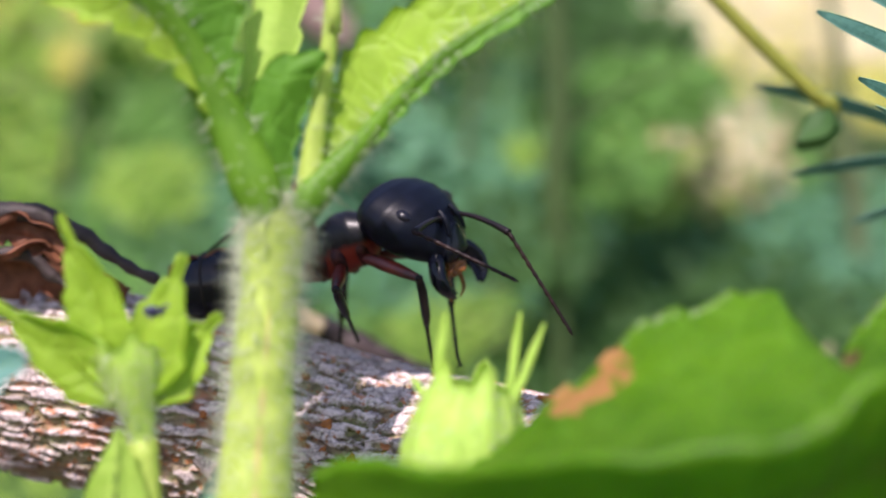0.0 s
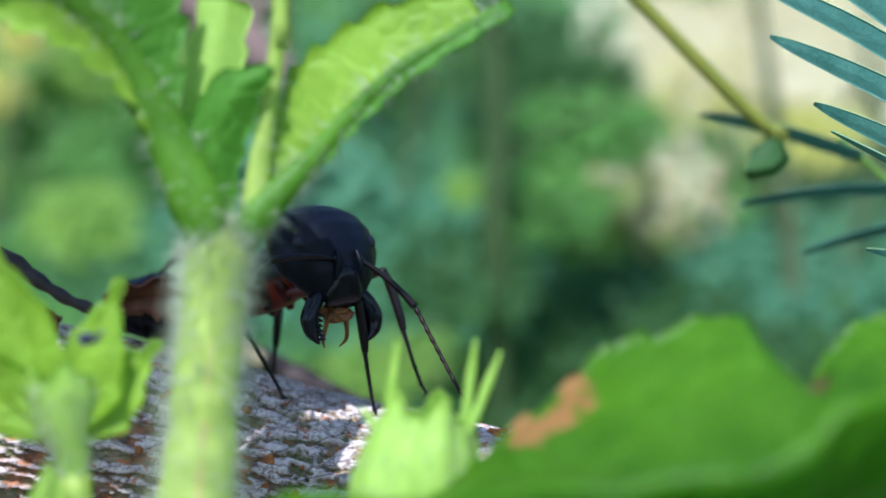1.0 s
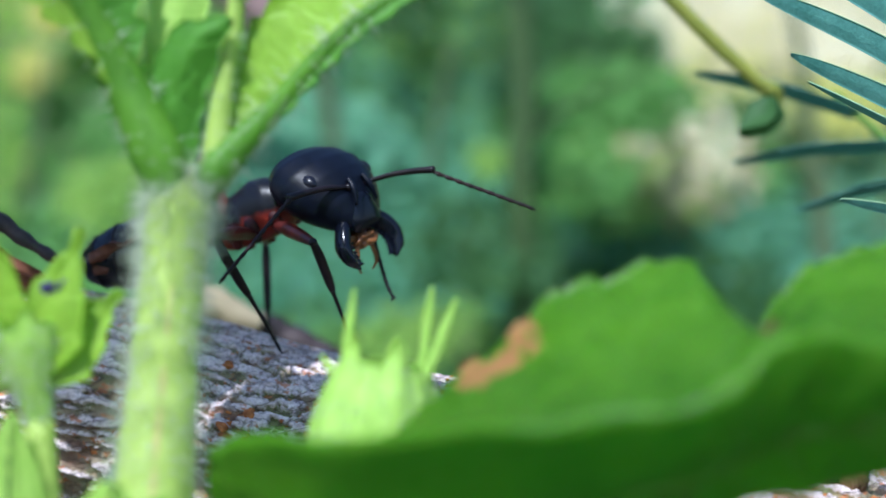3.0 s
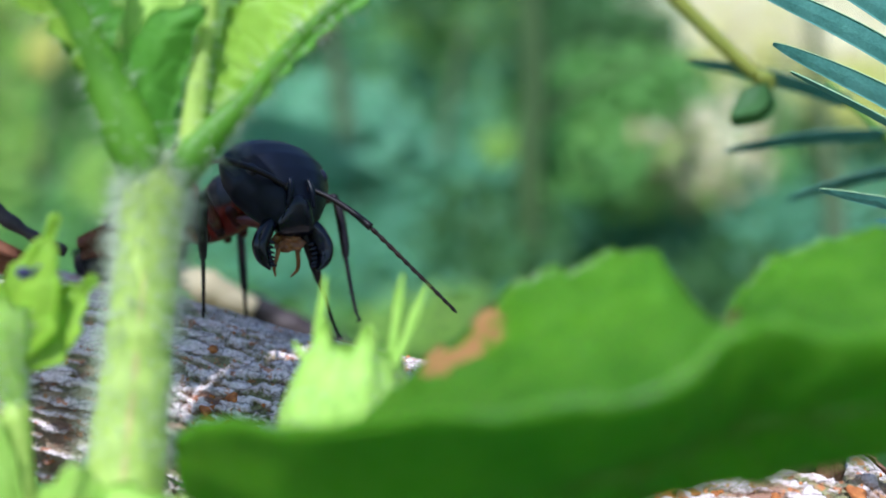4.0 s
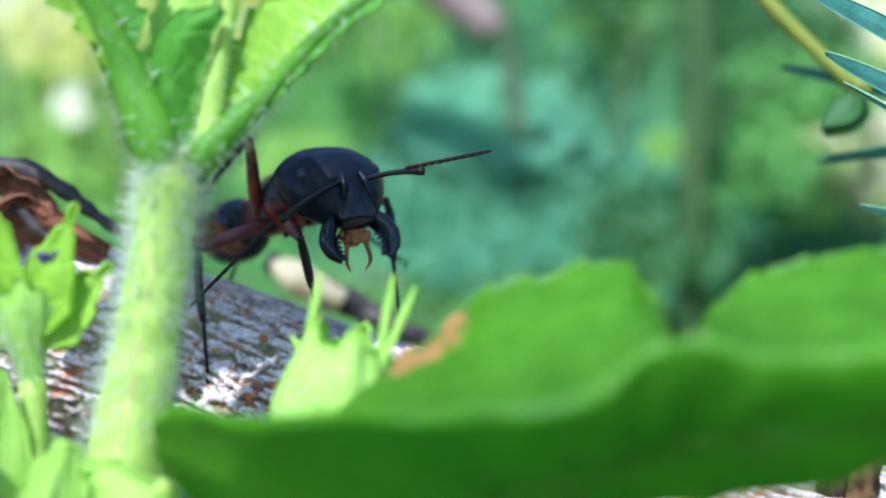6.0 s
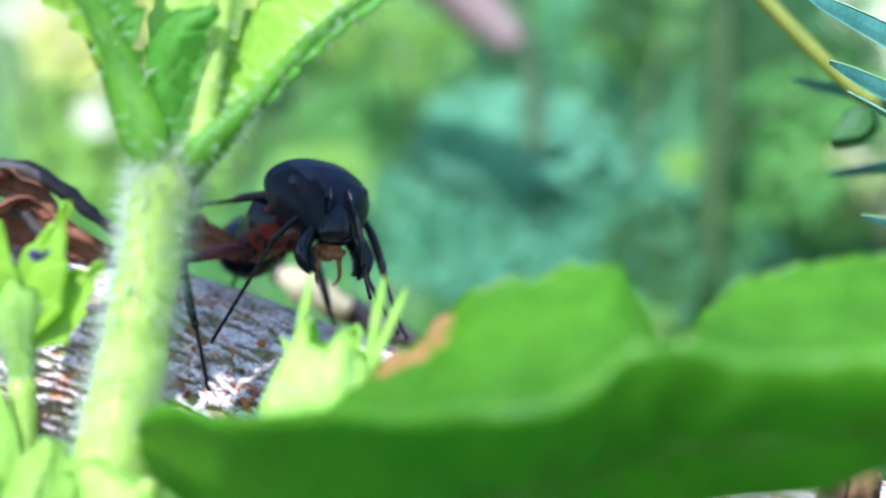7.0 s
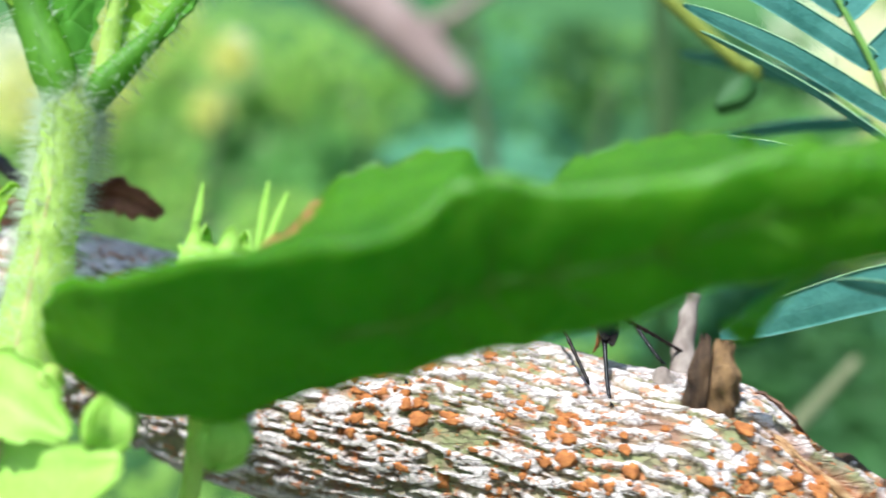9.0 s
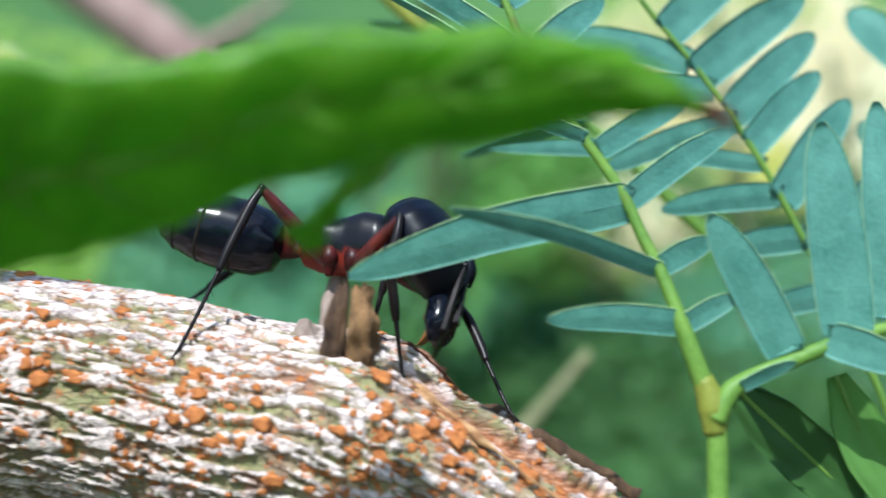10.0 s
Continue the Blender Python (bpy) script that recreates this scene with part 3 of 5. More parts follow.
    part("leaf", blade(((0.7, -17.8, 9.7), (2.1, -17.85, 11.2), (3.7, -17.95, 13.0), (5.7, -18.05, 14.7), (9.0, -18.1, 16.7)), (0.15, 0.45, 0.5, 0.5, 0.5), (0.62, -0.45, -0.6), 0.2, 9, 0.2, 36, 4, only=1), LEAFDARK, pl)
    bm = bmesh.new()
    cs, rs = tube(bm, ((0.0, -18.0, 9.4), (0.35, -18.0, 12), (0.75, -18.1, 14.2), (1.2, -18.2, 18)), (0.5, 0.34, 0.30, 0.28), 12, 30)
    part("side_shoot", bm, STEM, pl, "pale upright side shoot")
    part("shoot_hairs", hair_coat(cs, rs, 120, 0.7, rng), HAIR, pl, "fine white hairs", kind="stuff")


def build_shade_leaves():
    """Unseen leaves added above the herb to shade the branch and the ant."""
    up = root("upper_whorl", (0.9, -18.3, 19), "unseen whorl of toothed leaves added above the herb for shade", "leaf whorl")
    part("shoot", tubes((((1.0, -18.2, 15), (1.0, -18.2, 20), (0.9, -18.3, 24)), (0.3, 0.3, 0.25)), seg=10, n=12), STEM, up)
    for tip, half in (((-19, -23, 26), 4.0), ((-14, -17, 27), 2.5), ((-20, -14, 27), 3.0)):
        a, b = Vector((0.9, -18.3, 21)), Vector(tip)
        d = b - a
        part("leaf", blade((a, a.lerp(b, 0.3) + Vector((0, 0, 2.5)), a.lerp(b, 0.7) + Vector((0, 0, 2)), b), (0.3, half * 0.3, half * 0.9, half, 0.3), d.cross(Vector((0, 0, 1))), 0.15, 9, 1.0, 36, 5), LEAFTOP, up)


def calyx(label, base, foot, spikes, width, lean, rim, profile, bloom=False):
    """A spiny flower cup on a stalk: a ribbed bell whose rim runs out into stiff points."""
    base, foot = Vector(base), Vector(foot)
    cx = root("spiny_calyx", foot, label, "flower bud", "spiny cups of the herb")
    part("stalk", tubes(((foot, foot.lerp(base, 0.5) + Vector((0.15, 0, 0)), base), (0.42, 0.38, 0.5)), seg=12, n=20), STEM, cx)
    top = sum((Vector(s) for s in spikes), Vector()) / len(spikes)
    ax = (top - base).normalized()
    high = (top - base).length * rim
    a = Vector((1, 0, 0)) - ax * ax.x
    a.normalize()
    b = ax.cross(a)
    rows = []
    for i in range(14):
        f = i / 13
        rad = width * float(np.interp(f, np.linspace(0, 1, len(profile)), profile))
        row = []
        for j in range(41):
            w = 2 * math.pi * j / 40
            rib = 1 + 0.05 * math.cos(w * 10)
            tip = high * 0.16 * max(0.0, math.cos(w * 5)) * f ** 3
            row.append(base + ax * (f * high + tip) + (a * math.cos(w) + b * math.sin(w) * 0.8) * rad * rib)
        rows.append(row)
    part("cup", sheet(rows, 0.12), CALYX, cx, "pale green ribbed cup")
    for s in spikes:
        s = Vector(s)
        d = s - (base + ax * high * 0.8)
        flat = d - ax * d.dot(ax)
        foot_at = base + ax * high * 0.78 + (flat.normalized() * width * profile[-1] * 0.85 if flat.length > 0.05 else Vector())
        if bloom:
            # leafy lobe that runs out into a stiff point
            low = base + ax * high * 0.45
            part("lobe", blade((low, low.lerp(s, 0.32) + flat.normalized() * 0.1, low.lerp(s, 0.62), low.lerp(s, 0.82), s), (0.6, 1.25, 0.85, 0.26, 0.06), (s - low).cross(Vector((0.25, 1, 0.1))), 0.22, 4, 0.22, 30, 5, 0.12, 0.3), LEAFTOP, cx)
            continue
        bm = bmesh.new()
        tube(bm, (foot_at, foot_at.lerp(s, 0.35) + flat.normalized() * 0.12, foot_at.lerp(s, 0.7) + flat.normalized() * 0.05, s), (width * lean, width * lean * 0.5, 0.16, 0.05), 12, 20, 0.32)
        part("spine", bm, CALYX, cx)
    if bloom:
        heart = Vector((-5.2, -19.3, 5.0))
        for q in range(5):
            w = q * 1.257 + 0.5
            d = a * math.cos(w) + b * math.sin(w)
            part("petal", blade((heart - ax * 0.6, heart + d * 0.25 - ax * 0.1, heart + d * 0.5 + ax * 0.3, heart + d * 0.65 + ax * 0.28), (0.12, 0.25, 0.34, 0.08), d.cross(ax), 0.3, 0, 0, 16, 4, 0.06), PETAL, cx, "small blue-violet petal")
    rng = random.Random(len(label))
    part("cup_hairs", hair_coat([base + ax * high * f for f in np.linspace(0, 1, 8)], [width * 0.9 * float(np.interp(f, np.linspace(0, 1, len(profile)), profile)) for f in np.linspace(0, 1, 8)], 420, 0.6, rng, 0.026), HAIR, cx, "fine white hairs", kind="stuff")


# ---- the broad leaf before the branch ----
def build_broad_leaf():
    lf = root("broad_leaf", (-0.8, -22.6, -2.5), "broad toothed green leaf with a scorched patch on its rim", "leaf")
    margin = ((0.50, -22.40, -1.60), (3.00, -23.00, -1.20), (5.40, -23.50, 0.00), (7.40, -23.80, 1.90), (9.40, -24.10, 3.40), (10.80, -24.30, 4.70), (12.60, -24.30, 5.30), (14.90, -24.30, 5.75), (15.90, -24.30, 4.60), (16.70, -25.40, 3.20), (17.60, -24.60, 4.00), (19.30, -24.20, 5.55), (21.50, -24.10, 6.10), (23.70, -24.00, 6.35), (24.38, -29.00, 5.41), (26.92, -29.40, 5.44), (29.42, -29.80, 5.40), (32.00, -30.40, 4.95), (33.73, -31.00, 4.00), (35.33, -31.90, 2.55))
    fold = ((0.40, -24.50, 0.40), (2.40, -27.00, 1.10), (5.50, -29.50, 1.35), (8.60, -31.20, 1.90), (10.50, -31.80, 2.00), (12.20, -32.20, 2.20), (13.50, -32.30, 2.35), (14.60, -32.20, 3.00), (15.40, -32.00, 3.80), (16.40, -31.80, 4.20), (17.57, -31.80, 4.03), (19.87, -31.80, 3.89), (22.20, -31.90, 4.24), (23.95, -32.00, 4.74), (26.28, -32.00, 4.82), (28.91, -32.10, 4.80), (31.55, -32.20, 4.49), (33.31, -32.20, 3.75), (34.51, -32.10, 2.96), (35.30, -32.00, 2.50))
    lower = ((0.30, -23.00, -1.70), (3.00, -23.60, -3.20), (5.60, -24.40, -3.60), (8.40, -25.30, -3.10), (10.30, -26.00, -2.45), (12.00, -26.60, -1.90), (13.40, -27.00, -1.65), (14.60, -27.30, -1.30), (15.50, -27.60, -1.05), (16.60, -27.90, -0.80), (17.80, -28.20, -0.50), (19.60, -28.60, -0.05), (21.93, -29.20, 0.80), (23.81, -29.80, 1.35), (26.27, -30.30, 1.73), (29.00, -30.70, 2.13), (31.68, -31.20, 2.59), (33.42, -31.60, 2.82), (34.57, -31.80, 2.64), (35.33, -32.00, 2.44))
    nu = 150
    A, F, L = spline(margin, nu), spline(fold, nu), spline(lower, nu)
    rows = []
    for k in range(nu):
        row = []
        u = k / (nu - 1)
        for j in range(25):
            f = j / 24
            if f < 0.5:
                g = f * 2
                p = A[k].lerp(F[k], g) + Vector((0, 0, -0.25 * math.sin(g * math.pi)))
            else:
                g = f * 2 - 1
                p = F[k].lerp(L[k], g) + Vector((0, -0.35 * math.sin(g * math.pi), 0))
            vein = abs(math.sin(u * 34 + f * 3.2)) ** 6
            edge = (1 - f * 2) ** 6 if f < 0.5 else 0.0
            saw = ((u * 26) % 1.0 - 0.5) * 0.28 * edge
            p = p + Vector((0, 0.05, 0.14)) * (noise.noise(p * 0.8) + 0.8 * noise.noise(p * 0.33) - vein * 0.9) + Vector((0, 0, saw))
            if f > 0.5:
                p = p + Vector((0, -0.16, 0.03)) * math.sin(f * 17 + u * 7 + 1.5 * noise.noise(p * 0.2)) * math.sin((f - 0.5) * 6.28)
            row.append(p)
        rows.append(row)
    bm = sheet(rows, 0.22)
    ob = part("blade", bm, (LEAFBIG, SCORCH, WITHERED), lf)
    # the scorched patch on the rim
    for pl in ob.data.polygons:
        c = pl.center / MM + BASE[ob.name]
        d = Vector((c.x - 9.9, (c.y + 24.4) * 0.8, (c.z - 3.3) * 0.9))
        e = Vector((c.x - 8.9, (c.y + 25.2) * 0.8, (c.z - 2.5) * 0.9))
        g = Vector((c.x - 16.9, (c.y + 24.6) * 0.9, (c.z - 4.0) * 0.7))
        if min(d.length / 0.8, e.length / 0.8, g.length / 0.5) < 1 + 1.1 * noise.noise(c * 1.9) + 0.8 * noise.noise(c * 5.0):
            pl.material_index = 1
        if c.x > 34.6 + 0.4 * noise.noise(c) or (Vector((c.x - 16.75, (c.y + 25.2) * 0.8, c.z - 3.4)).length < 0.65 + 0.4 * noise.noise(c * 1.3)):
            pl.material_index = 2
    # raised midrib of the near half, and the side veins that leave it
    mid = [F[k].lerp(L[k], 0.5 + 0.12 * math.sin(k * 0.03)) + Vector((0, -0.34, 0)) for k in range(36, nu - 6)]
    bm = bmesh.new()
    tube(bm, mid[::6], [0.28 - 0.2 * q / len(mid[::6]) for q in range(len(mid[::6]))], 10, 90, 0.6)
    part("midrib", bm, VEIN, lf, "paler midrib of the leaf")
    for k in range(47, nu - 20, 11):
        for end, far in ((L, 0.93), (F, 0.88)):
            a, b = mid[k - 36], end[k + 9]
            bm = bmesh.new()
            tube(bm, (a, a.lerp(b, 0.45) + Vector((-0.3, -0.22, 0)), a.lerp(b, far) + Vector((0, -0.12, 0))), (0.15, 0.11, 0.04), 8, 14, 0.7)
            part("side_vein", bm, VEIN, lf)
    # shrivelled rag that hangs under the blade
    part("torn_lobe", blade(((25.80, -29.50, 2.00), (24.99, -28.50, 1.17), (24.06, -27.60, 0.37), (24.28, -27.20, -0.59)), (1.1, 1.3, 1.0, 0.15), (0.75, 0.1, 0.6), 0.3, 4, 0.2, 24, 4), LEAFBIG, lf, "withered curled lobe hanging under the blade")
    part("leaf_stalk", tubes((((-2.0, -21.2, -4.0), (-1.2, -22.2, -3.2), (0.4, -23.6, -2.3)), (0.45, 0.45, 0.5)), seg=10, n=16), STEM, lf)


def loose_leaf(name, label, mid, halves, side, mat, lift=0.2, teeth=0, tooth=0.0, category="leaf", group="", thick=0.14, ripple=0.2):
    lf = root(name, mid[0], label, category, group)
    part("blade", blade(mid, halves, side, lift, teeth, tooth, 32, 5, thick, ripple), mat, lf)
    part("midrib", tubes((mid, (0.16 * max(1, max(halves) / 3), 0.05)), seg=8, n=24), STALK, lf)
    return lf


def build_low_leaves():
    low = "small leaves low on the herb"
    loose_leaf("small_leaf", "blue-green leaf edge low beside the herb", ((-12, -25, 2.2), (-10.2, -25.6, 3.6), (-8.0, -26, 4.2)), (1.2, 1.7, 1.2, 0.1), (0.2, 0.2, 1), TEAL, 0.2, 5, 0.3, group=low)
    loose_leaf("small_leaf", "narrow yellow-green leaf pointing up", ((-6.2, -20.5, -6), (-6.6, -20.8, -2), (-6.4, -21, 1.2)), (0.6, 1.3, 1.0, 0.1), (1, 0.2, 0), CALYX, 0.3, group=low)
    loose_leaf("small_leaf", "soft green leaf leaning on the stem", ((-3.0, -23.5, -7), (-3.2, -24, -3), (-2.6, -24.2, -0.7)), (0.8, 1.3, 1.1, 0.2), (1, 0.1, 0.1), CALYX, 0.3, 5, 0.3, group=low)
    loose_leaf("small_leaf", "shaded blue-green leaf behind the stem", ((-3.6, -17, -9), (-3.6, -17, -4), (-3.2, -17, -0.6)), (0.8, 1.5, 1.2, 0.2), (1, 0, 0.2), TEAL, 0.3, group=low)
    loose_leaf("small_leaf", "bright green leaf spread below the node", ((-3.5, -23, -2.4), (-1.0, -23.6, -3.1), (1.2, -24, -4.4)), (0.7, 1.5, 1.4, 0.2), (0.3, 0.2, 1), CALYX, 0.2, 5, 0.3, group=low)
    loose_leaf("small_leaf", "pale green leaf drooping from the stem foot", ((-2, -22.5, -5.5), (0.6, -24, -6.2), (3.4, -24.6, -5.2)), (0.8, 1.6, 1.5, 0.3), (0.1, 0.3, 1), CALYX, 0.2, 5, 0.3, group=low)
    for at, s in (((2.5, -23.6, -3.8), 1.0), ((6.4, -22.6, -4.4), 0.9)):
        bd = root("leaf_bud", (at[0] - 0.5, at[1], at[2] - 1.6), "bright yellow-green bud of folded leaflets", "bud", "young buds")
        for q in range(4):
            w = q * 1.57 + 0.4
            d = Vector((math.cos(w), math.sin(w), 0))
            o = Vector(at)
            part("bud_scale", blade((o + Vector((-0.4, 0, -1.3)) * s, o + d * 0.6 * s + Vector((0, 0, -0.2)), o + d * 0.25 * s + Vector((0.2, 0, 1.1)) * s), (0.3, 0.8, 0.7, 0.1), d.cross(Vector((0, 0, 1))), 0.4, 0, 0, 16, 4), CALYX, bd)


# ---- the blue-green pinnate leaves ----
def leaflet(parent, a, b, half, tilt, mat=TEAL, thick=0.07, rim=False):
    a, b = Vector(a), Vector(b)
    d = (b - a)
    mid = (a, a + d * 0.04, a.lerp(b, 0.5) + Vector((0, -0.02, 0.05)) * d.length * 0.5, b)
    n = 30
    prof = [half * max(0.02, 1 - abs(2 * u / (n - 1) - 1) ** 2.25) ** 0.5 * (0.9 + 0.12 * u / (n - 1)) for u in range(n)]
    prof[0] = 0.06
    ob = part("leaflet", blade(mid, prof, tilt, 0.10, 0, 0, 30, 5, thick), mat, parent)
    c = spline(mid, 20)
    if rim:
        t = d.normalized()
        s = Vector(tilt).normalized()
        s = (s - t * s.dot(t)).normalized()
        up = t.cross(s)
        m2, h2 = spline(mid, 30), values(prof, 30)
        for sd in (1, -1):
            edge = [m2[k] + s * (sd * h2[k]) + up * (h2[k] * 0.10) for k in range(0, 30)]
            part("rim", tubes((edge, (0.02, 0.026, 0.026, 0.02)), seg=6, n=30), TEALRIM, ob, "pale leaflet rim")
    part("vein", tubes(((c[0], c[7], c[14], c[18]), (0.05, 0.02, 0.008)), seg=6, n=14), TEAL, ob)
    return ob


def frond(label, stalk, pairs, radii=(0.42, 0.34, 0.22, 0.2), rim=False):
    fr = root("pinnate_leaf", stalk[0], label, "leaf", "pinnate leaves of the shrub")
    part("stalk", tubes((stalk, radii), seg=12, n=40), STALK, fr)
    for a, b, half, tilt in pairs:
        leaflet(fr, a, b, half, tilt, rim=rim)
    return fr


def build_fronds():
    frond("long blue-green pinnate leaf on a green stalk",
          ((39.49, -14.00, -14.44), (39.47, -14.00, -11.36), (39.49, -14.00, -8.48), (39.44, -14.00, -6.47), (38.88, -14.00, -4.79), (38.28, -14.00, -3.10), (37.85, -13.80, -1.74), (37.44, -13.50, -0.54), (36.77, -13.20, 0.93), (36.25, -13.00, 2.27), (35.59, -12.90, 3.40), (34.92, -12.80, 4.39), (33.60, -12.70, 6.20), (32.30, -12.60, 8.40), (31.30, -12.50, 10.90), (30.20, -12.00, 13.30), (28.60, -11.00, 17.00)),
          (((36.30, -13.00, 2.27), (24.90, -14.10, -0.76), 0.99, (-0.26, -0.25, 0.97)),
           ((37.44, -13.50, -0.54), (28.73, -17.90, 1.54), 0.41, (0.23, -0.50, 0.97)),
           ((38.24, -14.00, -2.69), (32.63, -15.00, -2.52), 0.60, (0.03, -0.25, 1.00)),
           ((36.30, -13.00, 2.41), (41.09, -11.50, 5.53), 0.63, (-0.55, -0.25, 0.84)),
           ((35.20, -12.80, 4.53), (39.15, -11.50, 6.69), 0.56, (-0.48, -0.25, 0.88)),
           ((37.49, -13.50, -0.36), (39.77, -13.00, 0.70), 0.55, (-0.42, -0.25, 0.91)),
           ((38.36, -14.00, -2.69), (40.44, -14.00, -1.65), 0.49, (-0.45, -0.25, 0.89)),
           ((34.40, -13.60, 4.90), (24.70, -11.90, 7.80), 0.36, (0.10, -0.60, 0.80)),
           ((33.50, -13.50, 6.10), (24.60, -8.60, 13.00), 0.30, (0.10, -1.00, 0.25)),
           ((32.30, -13.00, 8.35), (23.80, -8.70, 14.20), 0.52, (0.30, -0.60, 0.75)),
           ((31.30, -12.50, 10.90), (23.10, -5.30, 17.70), 0.55, (0.30, -0.60, 0.75)),
           ((30.20, -12.00, 13.30), (22.30, -3.50, 21.00), 0.55, (0.30, -0.60, 0.75)),
           ((29.40, -11.50, 15.20), (22.00, -2.50, 24.00), 0.60, (0.30, -0.60, 0.75)),
           ((32.63, -12.00, 8.60), (35.84, -10.50, 11.30), 0.71, (-0.64, -0.25, 0.77)),
           ((31.56, -11.50, 11.13), (34.97, -10.00, 13.91), 0.71, (-0.63, -0.25, 0.78)),
           ((30.46, -11.00, 13.35), (33.83, -9.50, 16.58), 0.72, (-0.69, -0.25, 0.72))),
          (0.46, 0.45, 0.44, 0.44, 0.42, 0.36, 0.29, 0.27, 0.25, 0.24, 0.23, 0.22, 0.2, 0.18, 0.16, 0.14, 0.12), rim=True)
    frond("blue-green pinnate leaf branching from a yellow-green fork",
          ((39.38, -14.20, -6.57), (39.84, -14.20, -5.68), (40.42, -14.20, -5.13), (42.49, -14.20, -4.26), (44.81, -14.20, -3.38), (47.59, -14.20, -2.72)),
          (((42.29, -14.30, -3.85), (39.18, -14.80, 1.58), 0.93, (0.87, -0.25, 0.50)),
           ((44.82, -14.30, -3.15), (43.74, -14.80, 5.28), 1.15, (0.99, -0.25, 0.13)),
           ((40.42, -14.60, -5.16), (42.41, -15.00, -4.24), 0.33, (-0.42, -0.50, 0.91)),
           ((44.01, -14.50, -3.37), (46.80, -15.20, -4.54), 0.79, (0.39, -0.25, 0.92)),
           ((47.01, -13.50, -2.48), (46.53, -13.50, 6.34), 0.95, (1.00, -0.25, 0.05))),
          (0.46, 0.36, 0.24), rim=True)
    part("knuckle", tubes((((39.42, -14.00, -7.14), (39.36, -14.00, -6.07), (38.95, -14.00, -4.86)), (0.46, 0.64, 0.42)), seg=12, n=12), OLIVE, root("stalk_fork", (39.42, -14.00, -8.14), "swollen yellow-green joint where two leaf stalks meet", "stalk"))
    frond("broad blue-green pinnate leaf, soft behind the sharp one",
          ((52.46, -2.00, -11.84), (50.92, -2.00, -6.27), (48.78, -2.00, -1.78), (46.88, -2.00, 2.17), (44.70, -2.00, 6.14), (42.21, -2.00, 9.84), (39.70, -2.00, 12.99), (37.19, -2.00, 16.43)),
          (((42.07, -2.00, 9.84), (48.05, -0.50, 14.14), 1.18, (-0.58, -0.25, 0.81)),
           ((43.74, -2.00, 7.85), (48.56, -0.50, 12.16), 1.06, (-0.67, -0.25, 0.74)),
           ((44.70, -2.00, 6.28), (48.77, -0.50, 10.16), 0.95, (-0.69, -0.25, 0.72)),
           ((46.21, -2.00, 3.58), (50.29, -0.50, 8.75), 1.12, (-0.78, -0.25, 0.62)),
           ((47.70, -2.00, 0.75), (52.76, -0.50, 5.18), 1.12, (-0.66, -0.25, 0.75)),
           ((49.04, -2.00, -2.35), (54.10, -0.50, 1.10), 1.01, (-0.56, -0.25, 0.83)),
           ((40.54, -2.00, 11.99), (45.37, -0.50, 16.05), 1.12, (-0.64, -0.25, 0.77)),
           ((46.07, -2.00, 3.73), (40.30, -1.00, 3.08), 0.73, (-0.11, -0.25, 0.99)),
           ((43.87, -2.00, 7.42), (37.47, -1.00, 5.15), 0.73, (-0.33, -0.25, 0.94)),
           ((47.30, -2.00, 1.60), (43.08, -1.00, 0.90), 0.78, (-0.16, -0.25, 0.99)),
           ((48.51, -2.00, -1.22), (44.79, -1.00, -2.30), 0.73, (-0.28, -0.25, 0.96)),
           ((41.65, -2.00, 10.41), (35.13, 0.00, 12.29), 0.84, (0.28, -0.25, 0.96)),
           ((42.76, -2.00, 8.99), (35.59, -0.50, 8.97), 0.78, (-0.00, -0.25, 1.00)),
           ((45.25, -2.00, 5.29), (31.71, 0.00, 6.39), 0.51, (0.08, -0.25, 1.00))), (0.2, 0.16, 0.12))
    frond("blue-green pinnate leaf, hazy at the back of the shrub",
          ((59.44, 4.00, -9.71), (57.57, 4.00, -0.48), (56.20, 4.00, 5.75), (55.13, 4.00, 12.03), (54.06, 4.00, 18.38)),
          (((57.57, 4.00, -0.48), (53.93, 5.00, 1.46), 1.22, (0.47, -0.25, 0.88)),
           ((56.20, 4.00, 5.75), (52.86, 5.00, 8.42), 1.22, (0.62, -0.25, 0.78)),
           ((55.13, 4.00, 12.03), (52.41, 5.00, 14.81), 1.16, (0.71, -0.25, 0.70)),
           ((56.47, 4.00, 4.50), (60.62, 5.00, 9.06), 1.22, (-0.74, -0.25, 0.67))))
    frond("small blue-green pinnate leaf behind the olive twig",
          ((46, 10, 2), (41, 10, 7), (37, 11, 11), (33.5, 12, 14.6)),
          (((36.5, 11, 11.4), (27.5, 13, 10.6), 0.6, (0, -0.8, 0.6)), ((34.6, 11.6, 13.4), (25.5, 14, 16.2), 0.6, (0, -0.8, 0.6)), ((38.5, 10.6, 9.4), (31, 12, 7.6), 0.6, (0, -0.8, 0.6))))
    # shade under the fork is painted into this leaf's dark green
    loose_leaf("shrub_leaf", "oval leaf with its shade put into a dark green", ((41.19, -11.00, -5.50), (43.44, -11.00, -7.66), (46.27, -11.00, -10.30)), (0.5, 1.2, 1.3, 1.1), (0.7, -0.2, 0.7), BG["dark"], 0.15, group="shaded leaves under the fork")
    loose_leaf("shrub_leaf", "dark green oval leaf with a lighter edge", ((45.09, -12.00, -4.91), (46.10, -12.00, -7.38), (47.45, -12.00, -10.07)), (0.4, 1.0, 1.1, 0.8), (0.8, -0.2, 0.4), BG["green"], 0.15, group="shaded leaves under the fork")
    # soft olive stalk with a drooping green bud behind the fronds
    ob = root("budding_twig", (14, 12, 30), "thin olive twig with a drooping green bud", "twig")
